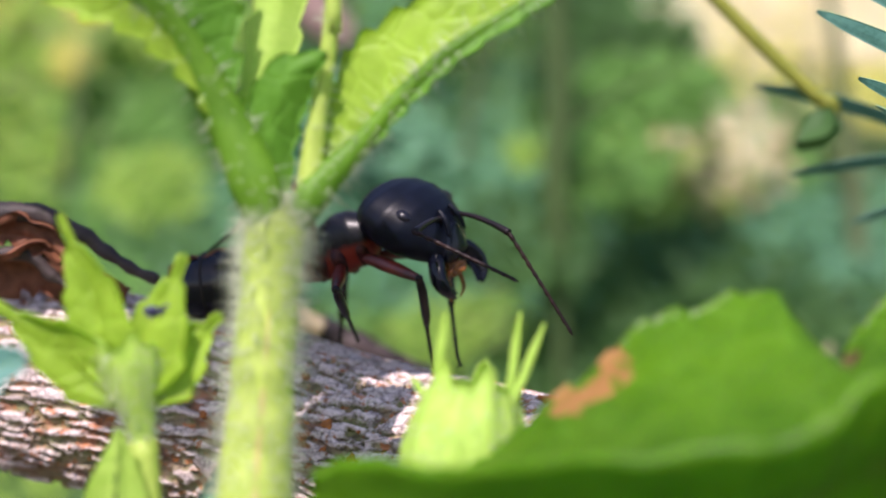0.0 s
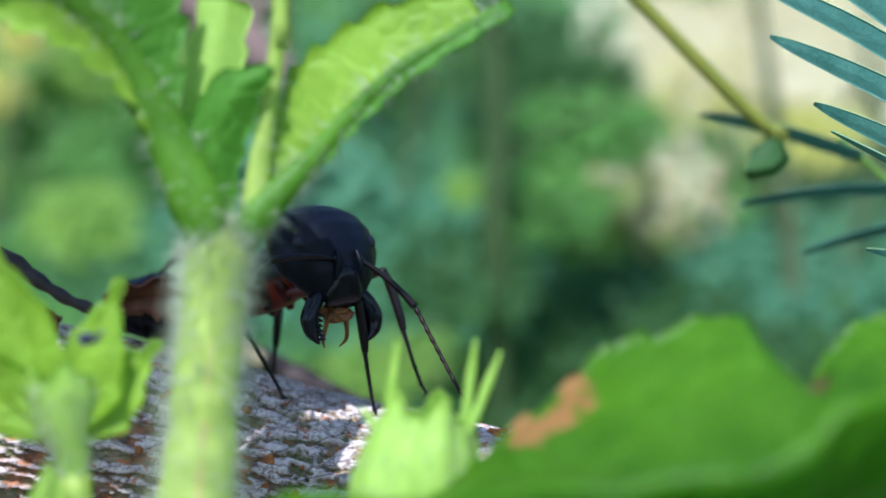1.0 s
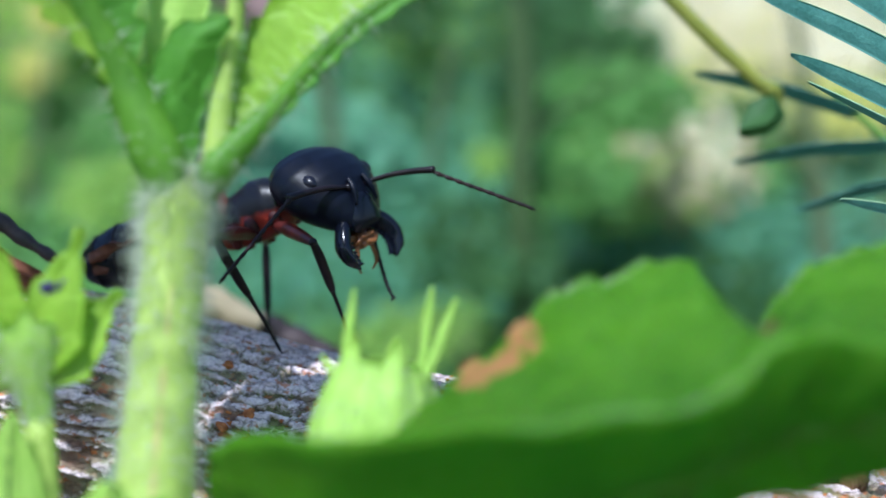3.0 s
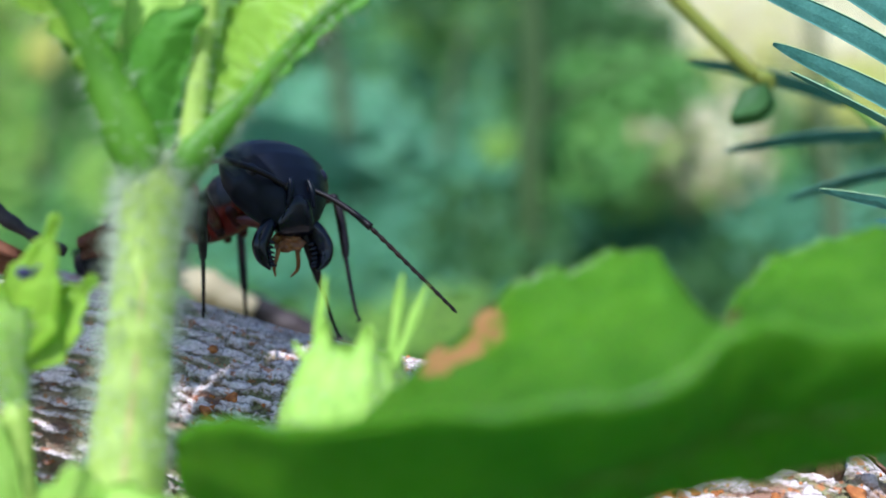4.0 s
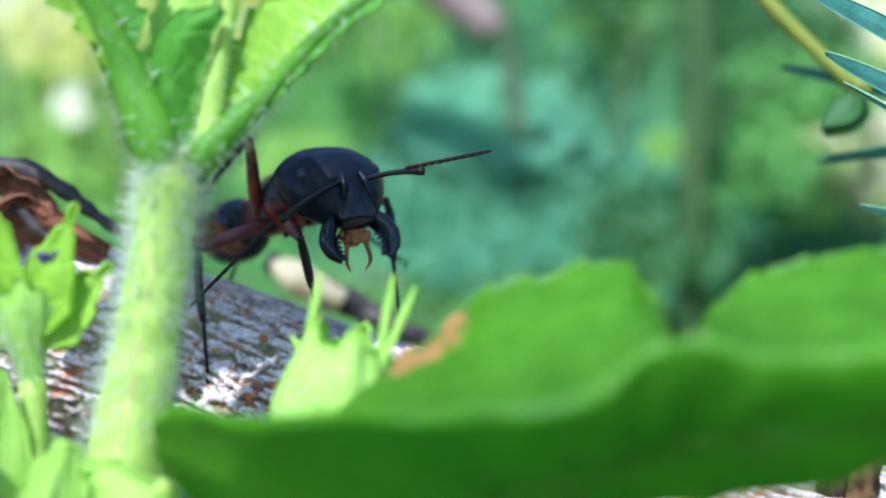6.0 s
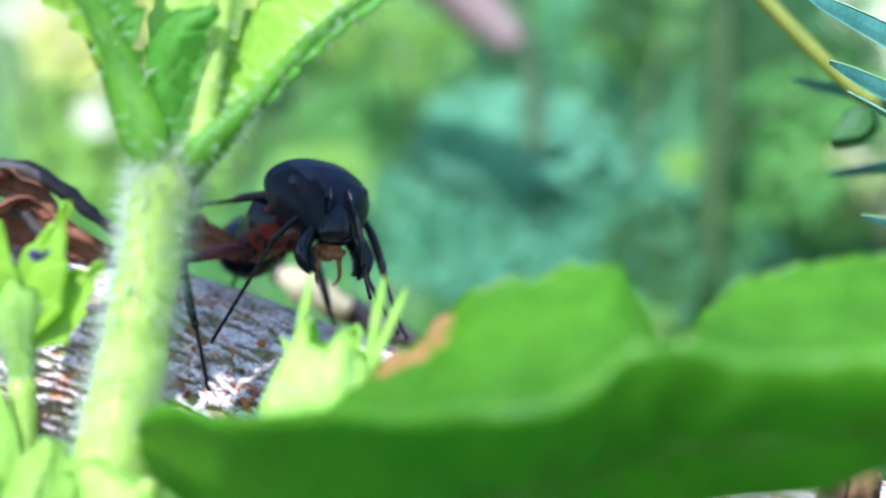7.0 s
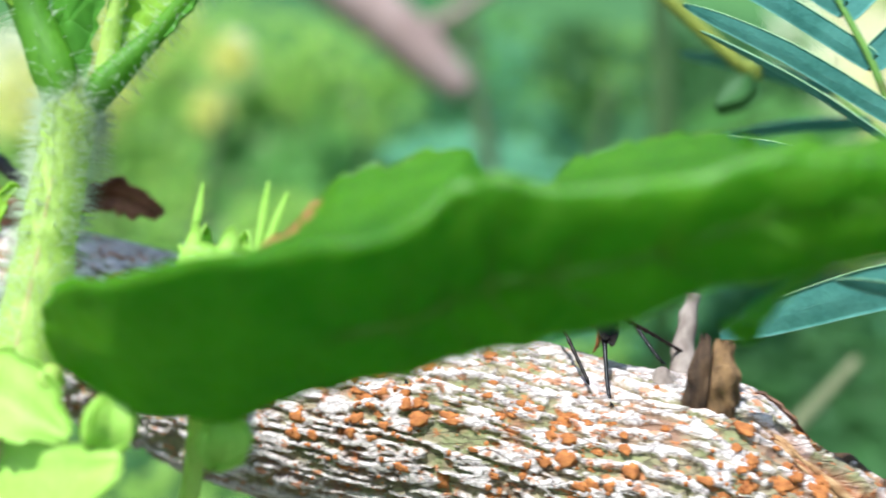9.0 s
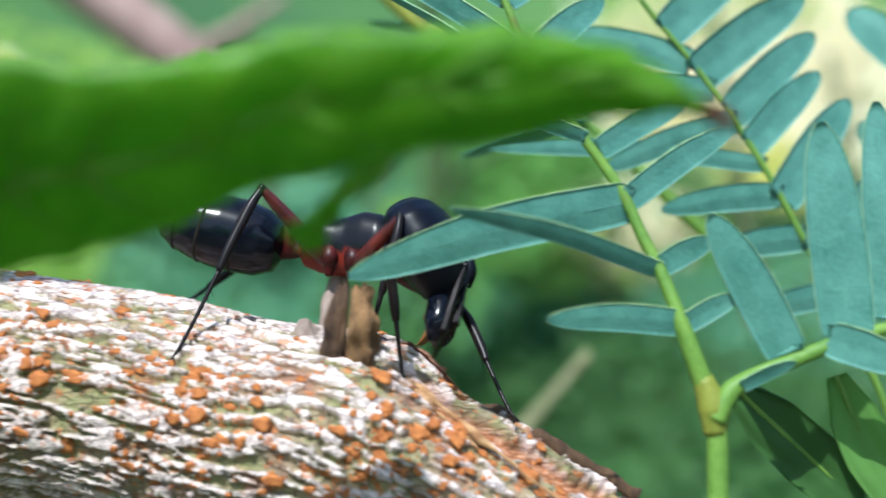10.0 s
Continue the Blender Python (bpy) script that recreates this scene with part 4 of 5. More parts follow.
    part("twig", tubes((((14, 12, 30), (22.4, 12, 21.6), (26.2, 12, 17.8), (29.2, 12, 15.0)), (0.4, 0.44, 0.46, 0.4)), seg=10, n=30), OLIVE, ob)
    part("bud", blade(((29.6, 12, 14.4), (29.0, 11.8, 13.2), (27.6, 11.6, 12.3)), (0.4, 1.1, 1.0, 0.2), (0.5, -0.6, -0.6), 0.3, 0, 0, 20, 5, 0.8), BG["dark"], ob, "drooping folded olive bud")
    part("bud_stalk", tubes((((29.2, 12, 15.0), (29.9, 12, 14.7), (29.5, 12, 14.0)), (0.6, 0.5, 0.4)), seg=8, n=10), OLIVE, ob)


# ---- dead leaf and twigs behind the branch ----
def build_litter():
    dl = root("dead_leaf", (-15.85, 0.50, 4.68), "curled brown dead leaf with a blackened stalk on the branch", "dead leaf")
    part("blade", blade(((-19.64, -0.60, 5.53), (-17.19, -0.60, 6.02), (-14.76, -0.60, 6.51), (-12.64, -0.60, 5.67), (-10.23, -0.60, 4.55)), (0.5, 1.3, 1.5, 1.2, 0.5), (0.2, -0.5, 0.8), 0.6, 5, 0.5, 36, 5, 0.16, 1.0), DEADLEAF, dl)
    part("curled_edge", blade(((-17.51, -1.20, 7.92), (-15.40, -1.20, 8.18), (-13.90, -1.20, 7.69), (-12.70, -1.20, 6.49)), (0.3, 0.9, 0.8, 0.2), (0.3, -0.3, 0.8), 0.8, 4, 0.4, 24, 4, 0.14, 0.8), DEADLEAF, dl, "rust-brown rolled leaf edge")
    part("petiole", tubes((((-19.73, -1.60, 8.46), (-16.72, -1.60, 8.73), (-14.33, -1.60, 8.71), (-12.84, -1.60, 8.13), (-11.06, -1.60, 6.87), (-9.58, -1.60, 5.90), (-8.40, -1.60, 5.35)), (0.34, 0.5, 0.52, 0.44, 0.36, 0.28, 0.2)), seg=10, n=40, wobble=0.2), DARKTWIG, dl, "blackened stalk of the dead leaf")
    part("petiole", tubes((((-17.42, -1.40, 6.47), (-15.01, -1.40, 6.80), (-13.51, -1.40, 5.67), (-12.02, -1.40, 4.55)), (0.3, 0.3, 0.25, 0.12)), seg=10, n=30, wobble=0.2), DARKTWIG, dl, "blackened stalk of the dead leaf")
    cr = root("leaf_crumb", (-5.05, -0.20, 4.86), "crumpled rust-brown leaf scrap on the bark", "dead leaf")
    part("blade", blade(((-7.98, -0.40, 5.60), (-5.92, -0.40, 6.12), (-4.43, -0.40, 5.75), (-3.22, -0.40, 4.94)), (0.5, 1.0, 0.9, 0.2), (0.3, -0.4, 0.8), 0.7, 4, 0.4, 24, 4, 0.14, 0.9), DEADLEAF, cr)
    tw = root("fallen_twig", (3.6, 23, -2.6), "blurred brown twig lying behind the branch", "twig")
    part("twig", tubes((((-7, 21, 3.4), (-4, 21, 1.9), (1, 21, -0.3), (6, 21.6, -2.9), (16, 22, -8)), (0.7, 0.95, 0.85, 0.7, 0.5)), seg=14, n=60, wobble=0.35), DARKTWIG, tw)
    part("broken_end", tubes((((-6.4, 20.4, 3.2), (-4.6, 20.0, 2.4), (-1.6, 20.2, 0.9)), (0.5, 1.25, 0.7)), seg=12, n=18, wobble=0.3), BG["tan"], tw, "pale broken patch")


# ---- soft plants in the distance ----
def foliage(parent, key, rng, zones):
    """Many small folded leaves in one mesh: zones of centre, half extents, count and leaf length."""
    verts, faces = [], []
    for x, y, z, rx, ry, rz, count, size in zones:
        for _ in range(int(count * 4.5)):
            while True:
                d = Vector((rng.uniform(-1, 1), rng.uniform(-1, 1), rng.uniform(-1, 1)))
                if d.length < 1:
                    break
            o = Vector((x + d.x * rx, y + d.y * ry * 0.45, z + d.z * rz))
            away = (o.y + 0.9 * (o.z - 10) + 65) / (o.y + 65)
            o = Vector((10 + (o.x - 10) * away, (o.y + 65) * away - 65, 6 + (o.z - 6) * away))
            ln = 0.46 * size * rng.uniform(0.6, 1.3)
            along = Vector((rng.uniform(-1, 1), rng.uniform(0.0, 0.9), rng.uniform(-0.5, 0.9))).normalized()
            s = along.cross(Vector((rng.uniform(-0.4, 0.4), -0.7, 1.0))).normalized() * ln * rng.uniform(0.24, 0.36)
            up = s.cross(along).normalized() * ln * 0.06
            k = len(verts)
            verts += [o - along * ln / 2, o + s + up, o + along * ln / 2, o - s + up, o - along * ln * 0.05 - up]
            faces += [(k, k + 1, k + 4), (k + 1, k + 2, k + 4), (k + 2, k + 3, k + 4), (k + 3, k, k + 4)]
    base = BASE[parent.name]
    me = bpy.data.meshes.new("foliage")
    me.from_pydata([(v - base) * MM for v in verts], [], faces)
    me.materials.append(BG[key])
    ob = new("foliage", me)
    ob.parent = parent
    BASE[ob.name] = base
    tagged(ob, "", kind="stuff")


def bush(name, label, x, y, high, rng, leaves, group="soft bushes in the distance"):
    b = root(name, (x, y, -75), label, "bush", group)
    part("stem", tubes((((x, y, -75), (x + 6, y + 2, 0), (x - 4, y, high)), (3.5, 2.6, 1.2)), seg=8, n=20), BG["brown"], b)
    for lean in (-1, 1):
        part("limb", tubes((((x + 2, y, -40), (x + lean * 22, y + 8, 0), (x + lean * 34, y + 4, high * 0.7)), (2.0, 1.5, 0.7)), seg=7, n=16), BG["brown"], b)
    for key, zones in leaves:
        foliage(b, key, rng, zones)


def build_distance():
    rng = random.Random(11)
    w1 = root("tall_weed", (34, 190, -75), "dark upright weed stem with green leaves, out of focus", "weed")
    part("stem", tubes((((38, 190, -75), (37, 190, -10), (36.5, 190, 18), (37.5, 190, 34), (36, 190, 70)), (1.0, 2.0, 2.8, 2.8, 2.0)), seg=10, n=24), WEEDSTEM, w1)
    part("side_stem", tubes((((34.6, 190, 22), (46, 191, 31), (62, 192, 38)), (0.9, 0.8, 0.5)), seg=8, n=14), WEEDSTEM, w1)
    foliage(w1, "green", rng, ((57, 195, 33, 18, 10, 9, 130, 9), (50, 195, 18, 12, 9, 9, 70, 9)))
    foliage(w1, "lime", rng, ((29.9, 189, 20.3, 3.4, 2, 3.6, 20, 5),))
    foliage(w1, "dark", rng, ((54, 196, 44, 16, 8, 6, 60, 9), (30, 198, 4, 18, 8, 12, 70, 9)))
    bush("leafy_bush", "yellow-green bush far behind, out of focus", -105, 255, 75, rng, (
        ("lime", ((-105, 255, 34, 34, 26, 34, 420, 10), (-70, 250, 58, 30, 20, 18, 160, 10))),
        ("green", ((-100, 262, 0, 60, 22, 50, 620, 10), (-58, 255, 36, 24, 20, 20, 220, 9))),
        # tight clumps near x -65 paint sunlit glints as yellow and cream leaves
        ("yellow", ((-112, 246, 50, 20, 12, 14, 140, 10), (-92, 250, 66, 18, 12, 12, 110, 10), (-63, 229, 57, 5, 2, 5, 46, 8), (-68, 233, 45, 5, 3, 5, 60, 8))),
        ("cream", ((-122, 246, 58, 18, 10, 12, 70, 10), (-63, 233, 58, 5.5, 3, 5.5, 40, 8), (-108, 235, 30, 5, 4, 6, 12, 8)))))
    bush("leafy_bush", "blue-green bush far behind, out of focus", -5, 262, 80, rng, (
        ("teal", ((0, 262, 10, 46, 24, 26, 520, 10), (8, 262, 45, 40, 22, 26, 200, 10))),
        ("green", ((-14, 268, 45, 46, 22, 34, 420, 10), (0, 266, -30, 50, 22, 36, 420, 10))),
        ("mint", ((-8, 250, 29, 24, 12, 13, 190, 9),)),
        ("dark", ((19, 234, 58, 13, 6, 9, 80, 9), (-12, 236, 62, 10, 6, 6, 40, 8))),
        ("lime", ((-40, 258, 55, 22, 14, 18, 110, 9), (-52, 240, 16, 14, 8, 10, 60, 8), (26, 258, 58, 18, 12, 14, 70, 9)))))
    bush("leafy_bush", "green bush with sunlit tips, out of focus", 78, 262, 70, rng, (
        ("green", ((78, 266, 0, 50, 24, 50, 620, 10), (62, 258, 34, 26, 18, 26, 220, 10))),
        ("teal", ((96, 258, -2, 34, 18, 20, 260, 10), (60, 262, -8, 26, 18, 22, 160, 10))),
        ("lime", ((74, 250, 18, 24, 12, 14, 70, 9), (20, 252, -20, 20, 14, 10, 40, 9))),
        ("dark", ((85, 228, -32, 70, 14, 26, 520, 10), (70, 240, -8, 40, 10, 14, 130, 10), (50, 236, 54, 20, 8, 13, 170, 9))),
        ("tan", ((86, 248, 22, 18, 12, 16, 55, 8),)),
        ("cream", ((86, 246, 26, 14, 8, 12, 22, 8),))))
    bush("leafy_bush", "shaded green bush beyond the pinnate leaves, out of focus", 150, 268, 70, rng, (
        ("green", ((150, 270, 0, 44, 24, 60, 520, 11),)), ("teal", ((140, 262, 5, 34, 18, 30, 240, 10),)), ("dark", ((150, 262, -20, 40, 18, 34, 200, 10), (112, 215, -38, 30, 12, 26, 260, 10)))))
    # added where a bright gap shows; its cream carries the light
    bush("bleached_shrub", "added shrub of cream leaves standing for a bright sunlit gap", 112, 244, 80, rng, (
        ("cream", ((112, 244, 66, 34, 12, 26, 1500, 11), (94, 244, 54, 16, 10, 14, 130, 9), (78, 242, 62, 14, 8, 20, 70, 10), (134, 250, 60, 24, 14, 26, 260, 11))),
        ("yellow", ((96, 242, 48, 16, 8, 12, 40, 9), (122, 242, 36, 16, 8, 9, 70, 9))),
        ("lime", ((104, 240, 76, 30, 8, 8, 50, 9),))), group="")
    g = root("ground_herb", (40, 205, -75), "low green herbs covering the soil, out of focus", "herb")
    part("stem", tubes((((40, 205, -75), (42, 206, -60), (44, 206, -45)), (1.2, 1.0, 0.6)), seg=7, n=10), WEEDSTEM, g)
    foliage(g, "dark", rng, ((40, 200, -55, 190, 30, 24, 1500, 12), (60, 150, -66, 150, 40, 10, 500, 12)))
    foliage(g, "lime", rng, ((-40, 195, -50, 60, 14, 14, 120, 12),))
    p = root("pink_branch", (-16, 230, 49), "pinkish bare branch slanting down, out of focus", "branch")
    part("wood", tubes((((-60, 230, 92), (-26, 230, 66), (-14, 230, 55.5), (-6, 230, 48)), (7, 6.5, 5.8, 3.5)), seg=10, n=30), PALEPINK, p)
    part("side_twig", tubes((((-20, 230, 62), (-10, 232, 66), (4, 234, 76)), (2.2, 1.8, 1.0)), seg=8, n=16), PALEPINK, p)
    d = root("dry_stalk", (24, 60, -40), "pale dry stalk behind the branch, out of focus", "stalk")
    part("stalk", tubes((((20, 62, -48), (30, 60, -27), (38, 60, -15.0), (46.5, 60, -5)), (1.2, 1.1, 1.0, 0.5)), seg=10, n=24), STRAW, d)
    part("side_leaf", blade(((37, 60, -16.5), (35.5, 58, -13), (36, 57, -11)), (0.3, 1.0, 0.8, 0.2), (1, 0.2, 0), 0.3, 0, 0, 16, 4), STRAW, d, "narrow withered leaf")


# ---- the ant ----
def lofted(sections, seg=28, power=2.3):
    """Closed body through sections (x, half width, top, bottom, x bend): superellipse rings."""
    bm = bmesh.new()
    rings = []
    for x, w, zt, zb, bend in sections:
        ring = []
        for j in range(seg):
            a = 2 * math.pi * j / seg
            cy, cz = math.cos(a), math.sin(a)
            y = math.copysign(abs(cy) ** (2 / power), cy) * w
            z = math.copysign(abs(cz) ** (2 / power), cz)
            zc, zh = (zt + zb) / 2, (zt - zb) / 2
            ring.append(bm.verts.new((x + bend * (y / 2.1) ** 2, y, zc + z * zh)))
        rings.append(ring)
    for k in range(len(rings) - 1):
        for j in range(seg):
            bm.faces.new((rings[k][j], rings[k + 1][j], rings[k + 1][(j + 1) % seg], rings[k][(j + 1) % seg]))
    bm.faces.new(rings[0])
    bm.faces.new(rings[-1][::-1])
    return bm


def smooth_sections(keys, n):
    cols = list(zip(*keys))
    x = np.linspace(0, 1, len(keys))
    out = []
    for u in np.linspace(0, 1, n):
        i = min(int(u * (len(keys) - 1)), len(keys) - 2)
        f = u * (len(keys) - 1) - i
        f = f * f * (3 - 2 * f) * 0.5 + f * 0.5
        out.append([c[i] * (1 - f) + c[i + 1] * f for c in cols])
    return out


def ball(bm, at, r, squash=(1, 1, 1), sub=3):
    made = bmesh.ops.create_icosphere(bm, subdivisions=sub, radius=r)
    for v in made["verts"]:
        v.co = Vector((v.co.x * squash[0], v.co.y * squash[1], v.co.z * squash[2])) + Vector(at)


def bristles(bm, pts, length, rng, thick=0.018):
    for p, d in pts:
        p, d = Vector(p), Vector(d).normalized()
        a = d.orthogonal().normalized()
        b = d.cross(a)
        v = [bm.verts.new(p + (a * math.cos(w) + b * math.sin(w)) * thick) for w in (0, 2.1, 4.2)]
        tip = bm.verts.new(p + d * length * rng.uniform(0.6, 1.1))
        for j in range(3):
            bm.faces.new((v[j], v[(j + 1) % 3], tip))


BIG, BIGHEAD, BIGTAIL = 1.14, 1.14, 1.19
SCAPE = 2.9
FEMUR = {"F": 3.9, "M": 3.8, "H": 4.6}
SHIN = {"F": 5.9, "M": 6.8, "H": 8.2}
HIPS = {"RF": (1.15, -0.62, -0.75), "LF": (1.15, 0.62, -0.75), "RM": (0.1, -0.68, -0.85), "LM": (0.1, 0.68, -0.85), "RH": (-0.85, -0.62, -0.85), "LH": (-0.85, 0.62, -0.85)}
SOCKET = {1: (1.25, 0.55, 1.12), -1: (1.25, -0.55, 1.12)}


def thorax_material():
    """Black above, dark red on the flanks, with an uneven border."""
    m, n, l = nodes_of("thorax_cuticle")
    p = n["Principled BSDF"]
    v = mapped(n, l, 1.0)
    sep = n.new("ShaderNodeSeparateXYZ")
    l.new(v, sep.inputs[0])
    add = n.new("ShaderNodeMath")
    l.new(sep.outputs["Z"], add.inputs[0])
    l.new(noise_tex(n, l, v, 1.2, 3), add.inputs[1])
    l.new(ramp(n, l, add.outputs[0], ((0.0, (0.17, 0.02, 0.012)), (0.42, (0.006, 0.006, 0.009)))), p.inputs["Base Color"])
    p.inputs["Roughness"].default_value, p.inputs["Specular IOR Level"].default_value = 0.33, 0.25
    bumped(n, l, noise_tex(n, l, v, 9.0, 3), 0.25, 0.02, p)
    return m


def build_ant():
    rng = random.Random(21)
    ant = root("ant", (0, 0, 0), "large black ant with a dark red waist and open toothed jaws", "ant")
    thorax = smooth_sections(((-2.25, 0.25, 0.1, -0.45, 0), (-1.95, 0.62, 0.7, -0.95, 0), (-1.3, 0.78, 1.05, -1.15, 0), (-0.75, 0.8, 1.06, -1.2, 0), (-0.35, 0.8, 1.2, -1.2, 0), (0.3, 0.98, 1.45, -1.2, 0), (0.95, 1.12, 1.4, -1.1, 0), (1.55, 1.0, 1.1, -0.9, 0), (1.95, 0.6, 0.55, -0.5, 0), (2.2, 0.3, 0.25, -0.25, 0)), 34)
    part("thorax", lofted(thorax), thorax_material(), ant, "black hump with dark red flanks", size=BIG)
    bm = bmesh.new()
    tube(bm, ((1.9, 0, 0), (2.3, 0, 0.02), (2.75, 0, 0.05)), (0.42, 0.36, 0.40), 14, 10)
    part("neck", bm, RED, ant, size=BIG)
    bm = lofted(smooth_sections(((-3.3, 0.22, -0.3, -0.75, 0), (-3.0, 0.3, -0.1, -0.8, 0), (-2.75, 0.42, 0.75, -0.75, 0), (-2.6, 0.45, 0.85, -0.75, 0), (-2.4, 0.3, 0.0, -0.7, 0), (-2.1, 0.25, -0.1, -0.6, 0)), 16), 18)
    part("petiole", bm, RED, ant, "upright dark red waist scale", size=BIG)
    # abdomen in overlapping rings
    gaster = part("gaster", lofted([(a * 1.1, b * 0.95, c * 0.92, d * 0.92, e) for a, b, c, d, e in smooth_sections(((2.3, 0.28, 0.2, -0.35, 0), (2.1, 1.0, 1.05, -0.95, 0), (1.5, 1.4, 1.5, -1.35, 0), (0.7, 1.52, 1.62, -1.48, 0), (0.0, 1.54, 1.6, -1.52, 0), (-0.8, 1.46, 1.46, -1.42, 0), (-1.5, 1.2, 1.14, -1.2, 0), (-2.0, 0.8, 0.7, -0.86, 0), (-2.3, 0.3, 0.2, -0.4, 0), (-2.4, 0.08, 0.0, -0.15, 0)), 60)[::-1]], 60, 2.1), SHINY, ant, "shiny black banded abdomen", size=BIGTAIL)
    for x, w, zt, zb in ((0.72, 1.525, 1.625, -1.485), (-0.5, 1.51, 1.535, -1.48), (-1.4, 1.26, 1.2, -1.25)):
        part("segment_rim", lofted([(a * 1.1, b * 0.95, c * 0.92, d * 0.92, e) for a, b, c, d, e in ((x - 0.07, w - 0.03, zt - 0.03, zb + 0.03, 0), (x - 0.05, w + 0.012, zt + 0.012, zb - 0.012, 0), (x + 0.03, w + 0.012, zt + 0.012, zb - 0.012, 0), (x + 0.05, w - 0.03, zt - 0.03, zb + 0.03, 0))], 36, 2.1), BAND, gaster, size=BIGTAIL)
    bm = bmesh.new()
    spots = []
    for _ in range(60):
        a, x = rng.uniform(0.2, 2.9), rng.uniform(-2.2, 1.6)
        r = 1.4 * math.sqrt(max(0.02, 1 - (x / 2.5) ** 2))
        d = Vector((-0.5, math.cos(a), math.sin(a)))
        spots.append((Vector((x, math.cos(a) * r, math.sin(a) * r)), d))
    bristles(bm, spots, 0.4, rng)
    part("bristles", bm, BAND, gaster, kind="stuff", size=BIGTAIL)
    # head with eyes, jaws and mouthparts
    head = part("head", lofted([(a * 0.96, b * 1.09, c * 0.94, d * 0.94, e) for a, b, c, d, e in smooth_sections(((-2.35, 0.3, 0.3, -0.25, -0.15), (-2.2, 0.95, 0.75, -0.7, -0.2), (-1.8, 1.55, 1.2, -1.1, -0.25), (-1.2, 1.98, 1.5, -1.3, -0.2), (-0.4, 2.14, 1.66, -1.38, -0.1), (0.4, 2.0, 1.6, -1.35, 0), (1.05, 1.7, 1.38, -1.2, 0), (1.6, 1.36, 1.02, -1.02, 0), (2.0, 1.08, 0.64, -0.8, -0.1), (2.28, 0.78, 0.3, -0.5, -0.2)), 44)[::-1]], 40, 2.08), BLACK, ant, "broad satin black head", size=BIGHEAD)
    for s in (1, -1):
        bm = bmesh.new()
        ball(bm, (0.15, s * 1.62, 0.93), 0.34, (1.1, 0.8, 0.75), 3)
        part("eye", bm, EYE, head, "domed dark compound eye", size=BIGHEAD)
        bm = bmesh.new()
        c, r = tube(bm, ((1.7, s * 0.8, -0.3), (2.15, s * 1.2, -0.5), (2.6, s * 1.48, -0.8), (3.05, s * 1.42, -1.1), (3.4, s * 1.1, -1.35)), (0.42, 0.47, 0.46, 0.34, 0.09), 16, 34, 0.7)
        for k in (15, 18, 21, 24, 27, 30):
            inner = c[k] + Vector((-0.1, -s * r[k] * 0.85, 0))
            tube(bm, (inner, inner + Vector((0.05, -s * 0.16, -0.01)), inner + Vector((0.1, -s * 0.32, -0.02))), (0.12, 0.09, 0.01), 6, 6)
        part("mandible", bm, SHINY, head, "curved shiny jaw with saw teeth", size=BIGHEAD)
        bm = bmesh.new()
        tube(bm, ((1.9, s * 0.35, -0.75), (2.5, s * 0.45, -1.15), (2.9, s * 0.55, -1.7), (3.0, s * 0.35, -2.1)), (0.14, 0.10, 0.08, 0.03), 8, 14)
        part("palp", bm, AMBER, head, "thin amber feeler of the mouth", size=BIGHEAD)
        bm = bmesh.new()
        tube(bm, ((1.0, s * 0.42, 1.38), (1.5, s * 0.5, 1.18), (1.95, s * 0.62, 0.72)), (0.10, 0.14, 0.06), 8, 12)
        part("frontal_ridge", bm, BLACK, head, size=BIGHEAD)
    bm = lofted(smooth_sections(((2.42, 0.55, 0.02, -0.42, -0.1), (2.36, 0.8, 0.16, -0.52, -0.1), (2.1, 0.86, 0.5, -0.6, 0), (1.7, 0.7, 0.95, -0.6, 0), (1.5, 0.5, 1.0, -0.5, 0)), 12), 24)
    part("clypeus", bm, SHINY, head, "ridged shiny face plate", size=BIGHEAD)
    bm = bmesh.new()
    bmesh.ops.create_icosphere(bm, subdivisions=4, radius=1)
    for v in bm.verts:
        lobe = 1 + 0.55 * noise.noise(v.co * 2.1)
        v.co = Vector((v.co.x * 0.42, v.co.y * 0.6, v.co.z * 0.42)) * lobe + Vector((2.3, 0, -0.85))
    part("mouthpart", bm, AMBER, head, "amber lobed lower lip", size=BIGHEAD)
    for s in (1, -1):
        bm = bmesh.new()
        ball(bm, (0, 0, 0), 0.17, (1, 1, 1), 2)
        tube(bm, ((0, 0, 0), (SCAPE * 0.35, 0.05, 0.12), (SCAPE * 0.7, 0.04, 0.10), (SCAPE, 0, 0)), (0.10, 0.115, 0.13, 0.16), 10, 20)
        part("scape", bm, LEGDARK, head, "dark first joint of the antenna", size=BIG)
        bm = bmesh.new()
        joints = [(0.44 * k + o, 0, 0.02 * k) for k in range(11) for o in (0.0, 0.22)] + [(4.84, 0, 0.2)]
        tube(bm, joints, [0.062 if k % 2 == 0 else 0.112 - 0.0015 * k for k in range(22)] + [0.03], 8, 90)
        part("flagellum", bm, FEELER, head, "thin jointed brown feeler", size=BIG)
    # legs
    for key, hip in HIPS.items():
        bm = bmesh.new()
        tube(bm, (Vector(hip) + Vector((-0.05, -0.3 * hip[1], 0.75)), Vector(hip) + Vector((0.05, 0.1 * hip[1], 0.35)), Vector(hip) + Vector((0.05, 0, 0.05)), Vector(hip) + Vector((0.1, 0.05 * hip[1], -0.4))), (0.34, 0.38, 0.32, 0.14), 14, 16)
        part("coxa", bm, RED, ant, "dark red hip", size=BIG)
        fem, shin = FEMUR[key[1]], SHIN[key[1]]
        thick = {"F": 1.0, "M": 0.95, "H": 1.0}[key[1]]
        bm = bmesh.new()
